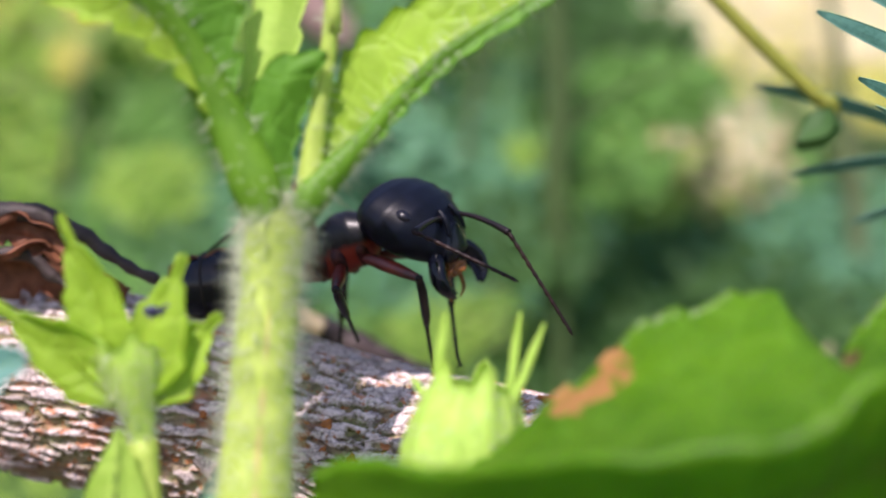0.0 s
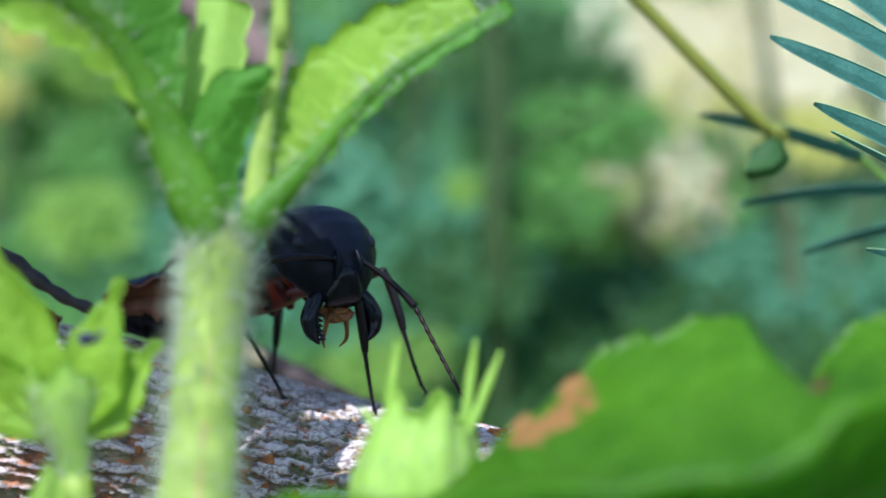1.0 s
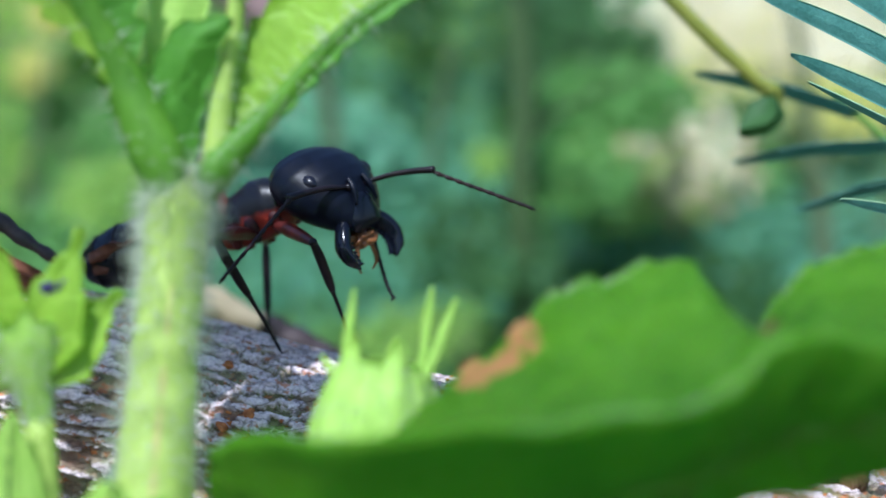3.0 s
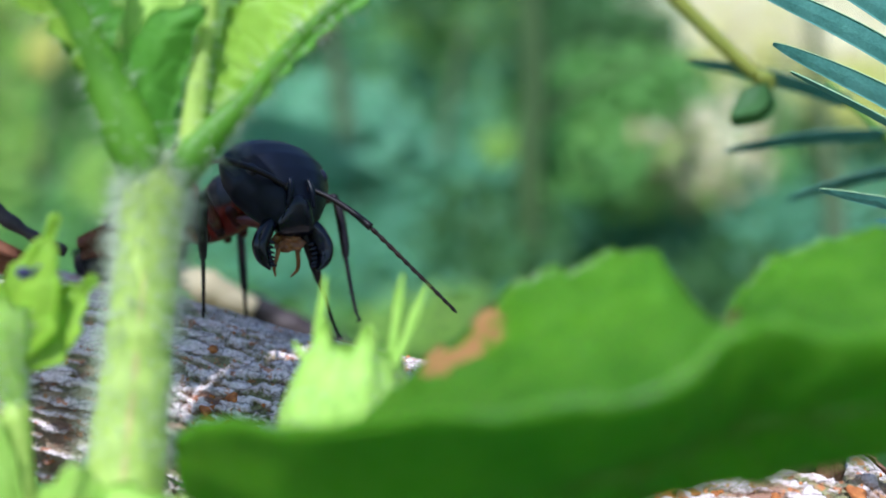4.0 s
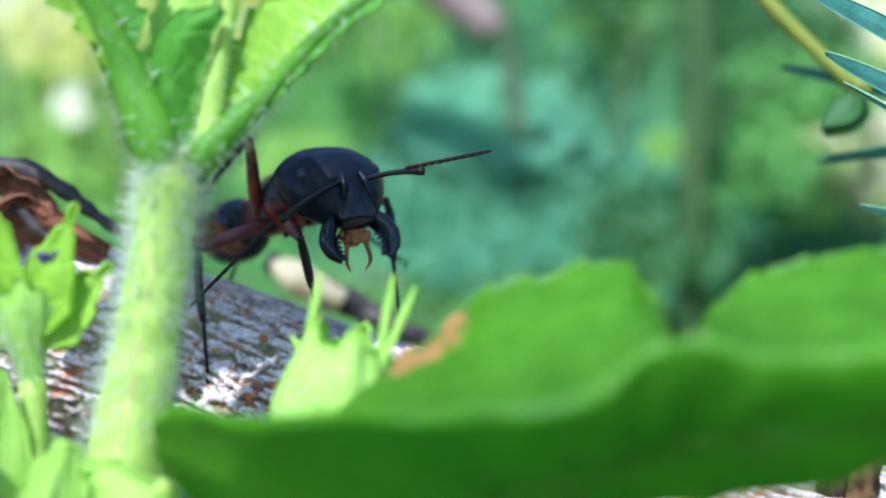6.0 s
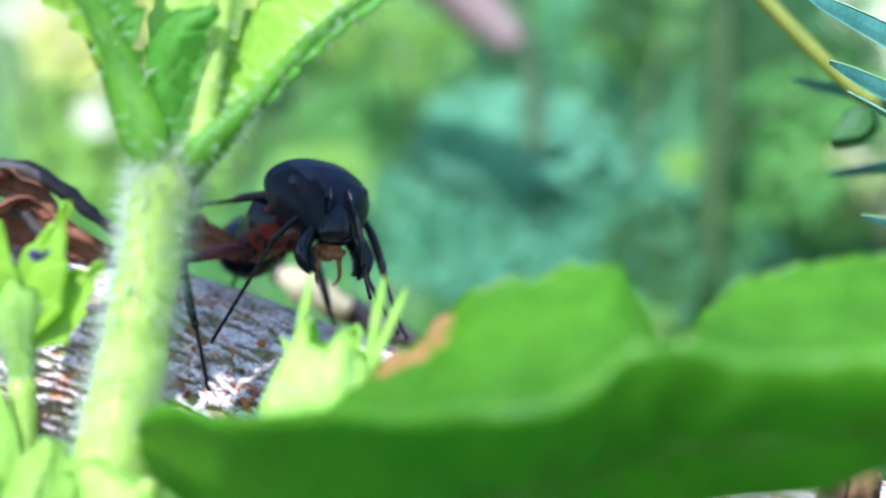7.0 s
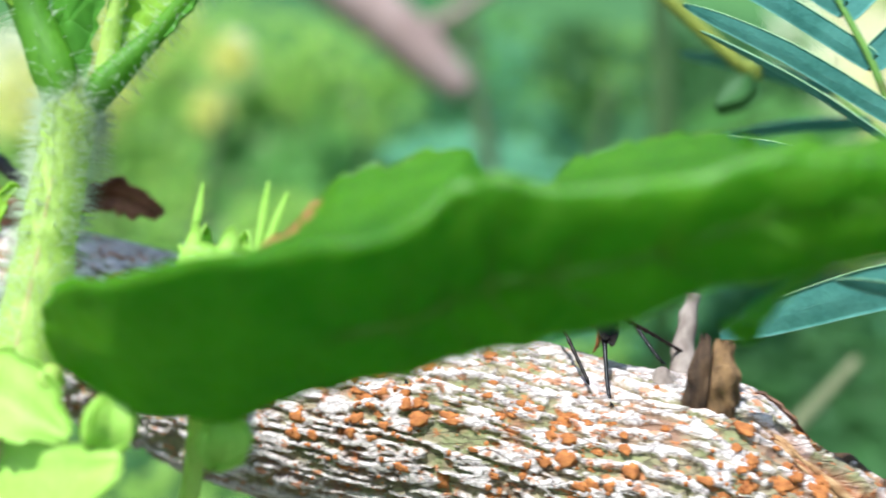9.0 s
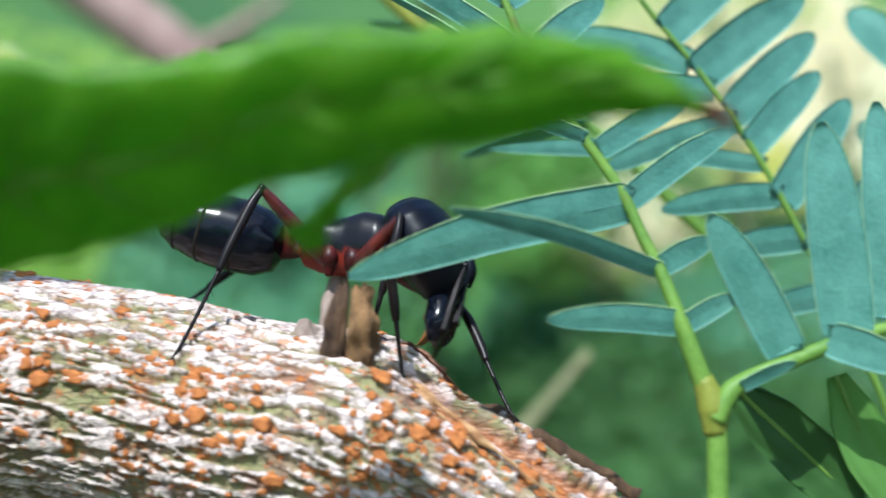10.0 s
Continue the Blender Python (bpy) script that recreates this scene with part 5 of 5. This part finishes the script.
        tube(bm, ((0, 0, 0), (0.5, 0, 0.0), (fem * 0.42, 0, 0.06), (fem * 0.8, 0, 0.03), (fem, 0, 0)), [thick * r for r in (0.22, 0.27, 0.36, 0.27, 0.18)], 12, 26)
        femur = part("femur", bm, LEGRED, ant, "dark red thigh")
        FEMURS[key] = femur
        bm = bmesh.new()
        tib = shin * 0.5
        ball(bm, (0, 0, 0), 0.21, (1, 1, 1), 2)
        tube(bm, ((0, 0, 0), (tib * 0.25, 0, 0.10), (tib * 0.75, 0, 0.07), (tib, 0, 0.0)), (0.17, 0.23, 0.22, 0.16), 10, 20)
        tube(bm, ((tib - 0.05, 0, 0), (tib + (shin - tib) * 0.3, 0, -0.03), (tib + (shin - tib) * 0.7, 0, -0.05), (shin - 0.1, 0, 0), (shin + 0.25, 0, 0.14)), (0.11, 0.095, 0.085, 0.075, 0.04), 8, 24)
        for k in (0.42, 0.62, 0.78, 0.9):
            ball(bm, (tib + (shin - tib) * k, 0, -0.04), 0.115, (1.3, 1, 1), 1)
        for sd in (1, -1):
            tube(bm, ((shin, 0, 0.02), (shin + 0.2, sd * 0.1, 0.0), (shin + 0.3, sd * 0.16, -0.12)), (0.045, 0.04, 0.01), 5, 6)
        spurs = [((tib, 0, -0.05), (1, 0.4, -0.9)), ((tib, 0, -0.05), (1, -0.4, -0.9))]
        spurs += [((x, 0, -0.1), (0.8, rng.uniform(-0.5, 0.5), -0.7)) for x in np.arange(0.8, shin - 0.3, 0.35)]
        bristles(bm, spurs, 0.36, rng, 0.022)
        SHINS[key] = part("shin", bm, LEGDARK, femur, "dark shin and jointed foot")
    return ant


FEMURS, SHINS = {}, {}


def framed(at, ahead, up=(0, 0, 1), roll=0.0):
    """A pose with its x axis ahead and its z axis towards up."""
    x = Vector(ahead).normalized()
    y = Vector(up).cross(x)
    y = y.normalized() if y.length > 1e-6 else x.orthogonal().normalized()
    m = Matrix((x, y, x.cross(y))).transposed().to_4x4()
    return Matrix.Translation(Vector(at) * MM) @ m @ Matrix.Rotation(radians(roll), 4, "X")


def sampled(table, t):
    """The rows' vectors at a time, between rows on a straight line."""
    if t <= table[0][0]:
        return [Vector(v) for v in table[0][1:]]
    for p, q in zip(table, table[1:]):
        if t <= q[0]:
            f = (t - p[0]) / (q[0] - p[0])
            return [Vector(a).lerp(Vector(b), f) for a, b in zip(p[1:], q[1:])]
    return [Vector(v) for v in table[-1][1:]]


# where the ant's parts are, in millimetres of the place: seconds, then points
BODY = (
    (0, (0.41, -1.94, 6.85)), (0.5, (0.22, -1.26, 7.11)), (1, (-0.15, -1.21, 6.53)), (1.5, (-0.58, -0.76, 7.33)), (2, (-0.22, -1.23, 7.41)),
    (2.5, (-0.05, -1.17, 7.66)), (2.7, (0.04, -0.91, 7.89)), (3.8, (-0.88, -1.42, 6.89)), (4, (-0.95, -0.94, 7.31)), (4.5, (-1.67, -0.54, 6.53)),
    (5, (-0.84, -1.48, 7.13)), (5.5, (0.01, -2.24, 7.31)), (5.7, (-0.52, -1.92, 7.29)), (6.8, (-1.60, -1.25, 6.52)), (7, (-2.10, -0.58, 6.18)),
    (7.5, (-1.93, -0.65, 5.57)), (8, (0.76, -2.20, 6.55)), (8.5, (4.30, -3.20, 5.05)), (8.8, (8.86, -4.60, 4.57)), (9, (15.25, -6.50, 2.62)),
    (9.2, (16.16, -6.50, 2.26)), (9.5, (19.36, -6.80, 1.88)), (9.8, (22.80, -7.20, 1.61)), (10, (25.02, -7.00, 0.87)))
GASTER = (
    (0, (-4.65, -0.74, 5.17)), (0.5, (-4.76, 0.29, 5.28)), (1, (-4.83, 1.27, 5.26)), (1.5, (-5.26, 1.90, 5.87)), (2, (-4.64, 1.17, 5.29)),
    (2.5, (-5.04, -0.21, 5.63)), (2.7, (-5.05, 0.16, 5.98)), (3.8, (-5.18, 1.55, 5.34)), (4, (-5.40, 1.62, 5.41)), (4.5, (-5.15, 3.46, 5.00)),
    (5, (-3.58, 2.60, 4.66)), (5.5, (-3.69, 1.63, 5.77)), (5.7, (-4.14, 1.94, 5.75)), (6.8, (-3.64, 3.75, 5.54)), (7, (-3.95, 4.51, 5.32)),
    (7.5, (-3.90, 4.43, 4.68)), (8, (-2.89, 1.60, 5.15)), (8.5, (-1.43, -1.20, 5.44)), (8.8, (3.37, -2.80, 4.87)), (9, (10.16, -5.20, 3.03)),
    (9.2, (10.99, -5.30, 2.36)), (9.5, (14.38, -5.60, 2.15)), (9.8, (17.27, -6.00, 1.94)), (10, (18.67, -6.00, 1.74)))
HEAD_1 = (
    (0, (4.15, -3.37, 8.03), (0.77, -0.38, -0.51), 18), (0.5, (3.17, -3.99, 8.28), (0.43, -0.58, -0.69), 0),
    (1, (2.42, -4.21, 7.78), (0.36, -0.58, -0.73), 0), (1.5, (2.78, -3.01, 8.30), (0.50, -0.50, -0.70), 0),
    (2, (3.26, -3.44, 8.01), (0.70, -0.45, -0.56), 26), (2.5, (3.69, -3.06, 8.26), (0.73, -0.40, -0.55), 24),
    (2.7, (3.89, -2.32, 8.66), (0.76, -0.39, -0.52), 20), (3.8, (2.09, -4.12, 8.15), (0.29, -0.68, -0.68), 0),
    (4, (1.89, -3.79, 8.26), (0.39, -0.62, -0.68), -5), (4.5, (1.73, -2.45, 7.97), (0.52, -0.57, -0.64), -8),
    (5, (1.91, -3.95, 9.03), (0.59, -0.62, -0.52), -4), (5.5, (2.77, -5.26, 8.08), (0.66, -0.59, -0.47), 28),
    (5.7, (2.43, -4.75, 7.87), (0.62, -0.62, -0.48), 14))
HEAD_2 = (
    (6.8, (1.64, -3.29, 8.24), (0.49, -0.71, -0.50), 0), (7, (1.15, -2.82, 7.62), (0.50, -0.66, -0.56), -6),
    (7.5, (1.04, -3.06, 7.13), (0.43, -0.71, -0.56), 0), (8, (2.90, -5.20, 5.26), (0.22, -0.62, -0.75), 0),
    (8.5, (8.18, -4.40, 4.49), (0.74, -0.10, -0.66), 0), (8.8, (12.77, -5.80, 4.18), (0.76, -0.02, -0.65), 0),
    (9, (18.75, -7.60, 2.23), (0.77, -0.05, -0.64), 0), (9.2, (19.88, -7.60, 2.03), (0.74, -0.10, -0.66), 0),
    (9.5, (22.77, -7.80, 1.22), (0.55, -0.08, -0.83), 0), (9.8, (27.00, -8.40, 1.43), (0.46, -0.10, -0.88), 0),
    (10, (28.24, -7.80, 0.55), (0.47, -0.10, -0.88), 0))
FEELER_LEFT = (
    (0, (7.84, -5.57, 7.76), (10.45, -6.57, 3.75)), (0.5, (7.96, -5.19, 7.32), (11.77, -5.19, 4.28)), (1, (6.53, -5.71, 5.38), (8.21, -7.21, 1.49)),
    (1.5, (7.45, -4.01, 6.49), (10.12, -4.51, 2.45)), (2, (7.76, -5.04, 8.92), (12.11, -5.64, 6.81)), (2.5, (8.10, -4.66, 8.39), (12.55, -4.86, 6.03)),
    (2.7, (7.69, -3.92, 9.53), (11.52, -4.72, 8.65)), (4, (6.53, -5.59, 6.22), (9.80, -5.59, 2.45)), (4.5, (6.58, -3.05, 5.56), (9.12, -3.05, 1.37)),
    (5, (5.50, -5.45, 11.81), (8.07, -8.35, 13.10)), (5.5, (6.25, -7.46, 10.27), (10.22, -9.26, 11.65)), (7, (3.59, -4.32, 5.15), (4.69, -8.32, 3.62)),
    (7.5, (5.23, -4.26, 4.29), (6.79, -5.56, 0.89)), (8, (5.82, -8.20, 3.74), (7.20, -11.20, 2.32)), (8.5, (10.81, -6.40, 3.39), (12.24, -9.00, 1.31)),
    (9, (20.83, -8.50, 0.93), (22.88, -8.00, -1.25)), (9.5, (25.13, -8.60, 0.71), (27.18, -8.00, -3.63)),
    (9.8, (29.56, -9.00, 0.20), (31.77, -6.50, -1.85)), (10, (29.49, -9.20, -2.29), (28.46, -7.00, -4.28)))
FEELER_RIGHT = (
    (0, (4.33, -7.37, 7.77), (7.94, -10.57, 5.47)), (0.5, (1.84, -7.19, 7.06), (2.74, -11.49, 5.66)), (1, (0.64, -7.71, 7.62), (-0.60, -11.21, 6.74)),
    (1.5, (1.20, -6.21, 8.92), (-0.03, -8.51, 6.42)), (2, (2.00, -5.84, 6.40), (-0.71, -6.44, 2.15)), (2.5, (2.55, -5.46, 6.79), (-0.49, -6.06, 1.67)),
    (4, (-0.05, -7.19, 9.40), (-0.71, -11.29, 8.89)), (4.5, (0.72, -5.65, 7.37), (-0.11, -7.45, 3.22)),
    (5, (0.19, -7.35, 9.53), (-0.81, -11.45, 8.66)), (5.5, (1.23, -8.26, 7.77), (-1.67, -11.26, 6.15)),
    (7, (-1.20, -5.22, 5.10), (-2.99, -6.32, 0.28)), (7.5, (-0.13, -5.26, 5.39), (-1.34, -6.56, 0.07)), (8, (2.65, -8.40, 3.17), (3.53, -12.20, 2.52)),
    (8.5, (10.39, -7.50, 2.66), (11.62, -11.00, 1.44)), (9.5, (24.22, -9.80, 0.18), (24.93, -8.00, -2.38)),
    (9.8, (29.01, -9.80, -0.33), (30.94, -7.00, -2.42)), (10, (28.97, -9.80, -2.54), (28.63, -6.20, -3.79)))
LEG_RF = (
    (0, (5.02, -2.13, 0.92), (3.34, -4.54, 5.50)), (0.5, (4.84, -3.99, 0.62), (2.99, -4.26, 5.29)), (1, (4.69, -4.42, 0.49), (3.07, -4.21, 5.01)),
    (1.5, (4.88, -2.18, 1.64), (3.46, -3.76, 5.29)), (2, (4.04, -1.69, 2.19), (2.79, -4.23, 5.25)), (2.5, (4.25, -1.86, 2.18), (2.98, -4.17, 5.25)),
    (4, (4.56, -1.97, 1.30), (3.03, -3.94, 5.45)), (4.5, (4.81, -1.91, 1.32), (3.19, -3.54, 5.45)), (5, (-1.31, 0.71, 2.39), (-1.50, -8.20, 7.40)),
    (5.5, (0.47, -3.82, 0.86), (-1.16, -8.20, 6.60)), (7, (4.97, -1.95, 1.59), (4.07, -2.18, 5.68)), (7.5, (2.91, -1.61, 1.06), (3.41, -2.65, 5.09)),
    (8, (0.17, -2.85, 1.40), (-0.78, -4.60, 7.19)), (8.5, (5.17, -2.16, 1.47), (5.77, -4.20, 4.41)),
    (9, (20.54, -10.65, -3.85), (18.52, -8.50, -0.13)), (9.5, (21.26, -9.40, -3.09), (20.01, -8.80, 0.70)),
    (9.8, (26.19, -9.17, -4.04), (25.24, -10.20, -0.11)), (10, (27.13, -11.30, -5.39), (26.41, -9.60, -1.31)))
LEG_LF = (
    (0, (6.22, -2.55, 1.23), (4.90, -0.94, 5.87)), (0.5, (5.66, -2.36, 1.12), (5.11, -2.26, 6.12)), (1, (7.01, -2.94, 1.45), (4.92, -2.21, 6.09)),
    (1.5, (7.42, -3.23, 2.30), (5.23, -1.76, 6.71)), (2, (5.54, -2.30, 3.15), (5.07, -2.23, 6.37)), (2.5, (6.52, -2.96, 4.63), (5.37, -2.17, 6.10)),
    (4, (5.53, -2.28, 2.12), (4.07, -1.44, 6.47)), (4.5, (6.76, -2.68, 2.93), (4.46, -1.04, 6.50)), (5, (5.59, -2.13, 2.81), (4.30, -1.98, 7.75)),
    (5.5, (5.12, -1.94, 1.80), (4.51, -2.24, 5.49)), (7, (5.44, -2.10, 1.43), (3.80, -0.58, 7.77)), (7.5, (4.82, -1.90, 0.73), (3.74, -0.65, 6.88)),
    (8, (6.21, -2.44, 1.50), (4.72, -2.20, 6.04)), (8.5, (6.52, -2.83, 0.72), (6.38, -2.20, 3.98)), (9, (22.99, -7.26, -2.19), (21.21, -5.50, 0.40)),
    (9.5, (23.12, -8.26, -3.04), (22.29, -5.80, -0.34)), (9.8, (28.73, -10.21, -5.21), (28.32, -6.20, -0.73)),
    (10, (31.77, -10.04, -6.57), (30.64, -6.00, -0.83)))
LEG_RM = (
    (0, (1.23, -0.36, 2.21), (0.51, -3.94, 5.78)), (0.5, (1.91, -0.56, 2.78), (0.39, -3.66, 5.82)), (1, (0.43, -3.00, 1.33), (-1.06, -3.61, 4.53)),
    (1.5, (-2.28, -1.11, 2.41), (-1.74, -3.16, 4.77)), (2, (-1.29, -2.39, 1.82), (-0.57, -3.63, 4.50)),
    (2.5, (1.03, -3.06, 1.19), (-0.10, -3.77, 6.86)), (4, (-1.90, -1.65, 2.18), (-1.56, -3.34, 5.22)),
    (4.5, (-2.40, -1.29, 2.40), (-1.48, -2.94, 4.79)), (5, (-3.49, -5.10, -1.60), (-3.80, -4.28, 4.47)),
    (5.5, (-3.72, -5.12, -1.93), (-3.91, -5.04, 4.07)), (7, (-3.25, -5.23, -1.76), (-4.20, -3.38, 4.12)),
    (7.5, (-3.78, -5.15, -1.88), (-3.97, -3.45, 4.17)), (8, (-3.71, -5.23, -2.25), (-3.25, -5.00, 4.36)),
    (8.5, (-3.90, -5.01, -1.44), (-0.34, -5.80, 3.78)), (9, (11.35, -10.41, -4.19), (11.10, -8.90, -0.24)),
    (9.5, (18.63, -11.86, -6.02), (17.61, -9.40, -0.15)), (9.8, (20.38, -11.22, -4.51), (20.76, -9.80, 0.19)),
    (10, (25.35, -10.87, -4.64), (25.59, -9.40, -1.05)))
LEG_LM = (
    (0, (0.07, 3.05, -0.37), (0.10, 7.06, 5.65)), (1, (-0.43, 3.23, -0.22), (-0.48, 7.79, 5.13)), (2.5, (0.36, 2.94, -0.45), (-0.21, 7.83, 5.75)),
    (4.5, (-0.43, 3.23, -0.22), (-1.42, 8.46, 5.12)), (5, (4.90, -1.93, 1.33), (2.84, 0.02, 5.45)), (5.5, (1.92, -2.06, 1.30), (1.64, -0.74, 5.09)),
    (7, (1.88, 2.41, -0.90), (0.24, 8.42, 5.59)), (7.5, (2.04, 2.34, -0.92), (0.58, 8.35, 4.57)), (8, (5.55, -3.01, 0.62), (4.74, -0.70, 5.81)),
    (8.5, (5.43, 0.85, -1.46), (3.43, 5.80, 4.39)), (9, (17.57, -2.55, -3.89), (16.79, 2.50, 0.90)), (9.5, (16.58, -2.37, -3.60), (15.75, 2.20, 0.83)),
    (9.8, (23.99, -3.63, -5.44), (23.05, 1.80, 0.97)), (10, (23.32, -3.54, -5.21), (23.08, 2.00, 0.54)))
LEG_RH = (
    (0, (-7.40, 2.33, 5.99), (-4.47, 0.06, 8.53)), (0.5, (-8.17, 2.53, 4.94), (-4.34, 0.74, 8.63)), (1, (-8.25, 2.46, 4.99), (-4.50, 0.79, 8.55)),
    (1.5, (-8.10, 2.33, 5.75), (-5.93, 1.24, 7.77)), (2, (-8.54, 2.58, 5.70), (-5.48, 0.77, 8.35)), (2.5, (-8.19, 2.34, 5.61), (-5.02, 0.83, 8.54)),
    (4, (-8.90, 2.70, 5.25), (-5.76, 1.06, 8.20)), (4.5, (-8.89, 2.77, 5.56), (-7.23, 1.46, 6.99)), (5, (-6.83, 2.31, 5.27), (-3.94, -0.48, 7.83)),
    (5.5, (-6.48, 2.34, 6.02), (-4.09, -1.24, 8.56)), (7, (-6.84, 2.32, 7.38), (-4.50, -0.08, 9.11)), (7.5, (-6.47, 2.27, 6.74), (-4.22, -0.15, 7.65)),
    (8, (-6.22, 2.14, 7.62), (-4.04, -1.70, 8.56)), (8.5, (-4.01, -3.89, 0.71), (0.74, -4.20, 7.94)), (9, (8.24, -9.62, -3.63), (9.21, -8.10, 2.91)),
    (9.5, (9.94, -9.43, -2.59), (11.67, -8.40, 0.56)), (9.8, (17.46, -10.53, -3.58), (19.14, -9.20, 2.42)),
    (10, (17.57, -10.82, -3.91), (20.40, -9.40, 2.69)))
LEG_LH = (
    (0, (-7.00, 5.40, 1.48), (-5.23, 7.06, 6.67)), (2.5, (-5.73, 5.03, 1.21), (-4.47, 7.83, 7.38)), (4.5, (-6.61, 5.29, 1.40), (-6.23, 8.46, 5.74)),
    (5.5, (-5.53, 4.97, 1.16), (-5.96, 6.76, 5.61)), (7, (-6.02, 5.11, 1.27), (-6.74, 8.42, 5.95)), (8, (-5.24, 4.88, 1.10), (-5.17, 6.80, 5.77)),
    (8.5, (-3.69, 4.38, 0.72), (-2.31, 5.80, 5.84)), (9, (6.51, 0.38, -1.63), (7.22, 2.50, 3.29)), (9.5, (13.76, -1.82, -2.87), (13.59, 2.20, 1.73)),
    (9.8, (14.46, -1.99, -2.99), (14.42, 1.80, 1.85)), (10, (14.46, -1.99, -2.99), (14.71, 2.00, 1.90)))


def motions():
    """Turns the ant's track into poses of its body, head, abdomen, antennae and legs."""
    ant = ANT
    kids = {o.name.split(".")[0]: o for o in ant.children}
    head, gaster = kids["head"], kids["gaster"]
    heads = HEAD_1 + HEAD_2
    rows = {o: [] for o in (ant, head, gaster)}
    scapes = sorted((o for o in head.children if o.name.startswith("scape")), key=lambda o: o.name)
    flags = sorted((o for o in head.children if o.name.startswith("flagellum")), key=lambda o: o.name)
    feelers = ((1, FEELER_LEFT, scapes[0], flags[0]), (-1, FEELER_RIGHT, scapes[1], flags[1]))
    legs = {"RF": LEG_RF, "LF": LEG_LF, "RM": LEG_RM, "LM": LEG_LM, "RH": LEG_RH, "LH": LEG_LH}
    for (t, body), (_, tail), (_, at, ahead, roll) in zip(BODY, GASTER, heads):
        body, tail, at = Vector(body), Vector(tail), Vector(at)
        way = (body - tail).normalized() + (at - body).normalized()
        mb = framed(body, way)
        mh = framed(at, ahead, (0, 0, 1), roll)
        back = mb.inverted()
        rows[ant].append((t, mb))
        rows[head].append((t, back @ mh))
        joint = mb @ (Vector((-3.1, 0, -0.4)) * BIG * MM) / MM
        axis = (joint - tail).normalized()
        rows[gaster].append((t, back @ framed(joint - axis * 2.3 * BIGTAIL, axis)))
        for s, table, scape, flag in feelers:
            bend, tip = sampled(table, t)
            foot = mh @ (Vector(SOCKET[s]) * BIGHEAD * MM) / MM
            along = (bend - foot).normalized()
            knee = foot + along * SCAPE * BIG
            rows.setdefault(scape, []).append((t, mh.inverted() @ framed(foot, along)))
            rows.setdefault(flag, []).append((t, mh.inverted() @ framed(knee, tip - knee)))
        for key, table in legs.items():
            hip = mb @ (Vector(HIPS[key]) * BIG * MM) / MM
            foot, bent = sampled(table, t)
            gap = foot - hip
            fem, shin = FEMUR[key[1]], SHIN[key[1]]
            d = min(gap.length, (fem + shin) * 0.985)
            d = max(d, shin - fem + 0.3)
            u = gap.normalized()
            pole = bent - hip
            pole = (pole - u * pole.dot(u)).normalized()
            a = (fem ** 2 - shin ** 2 + d * d) / (2 * d)
            h = math.sqrt(max(0.0, fem ** 2 - a * a))
            knee = hip + u * a + pole * h
            mf = framed(hip, knee - hip, pole)
            ms = framed(knee, hip + u * d - knee, pole)
            rows.setdefault(FEMURS[key], []).append((t, back @ mf))
            rows.setdefault(SHINS[key], []).append((t, mf.inverted() @ ms))
    for ob, keyed in rows.items():
        walk(ob, keyed)


# ---- placing ----
build_ground()
far_backdrop()
build_plant()
build_shade_leaves()
calyx("pale green spiny flower cup on a thin stalk", (-5.85, -19.6, 0.6), (-5.3, -19.9, -10), ((-8.6, -19.5, 8.6), (-4.3, -19.6, 7.1), (-11.0, -19.6, 5.6), (-3.1, -19.0, 4.9)), 2.25, 0.5, 0.55, (0.15, 0.23, 0.36, 0.45, 0.48), True)
calyx("pale green spiny flower cup rising behind the leaf", (5.0, -20.5, -2.6), (4.0, -20.6, -10), ((4.8, -20.4, 4.9), (7.4, -20.6, 4.95), (8.2, -20.9, 4.55), (3.6, -19.4, 2.6)), 2.1, 0.14, 0.74, (0.6, 0.95, 1.0, 0.85, 0.62))
build_broad_leaf()
build_low_leaves()
build_fronds()
build_litter()
build_distance()
build_branch()
ANT = build_ant()
motions()
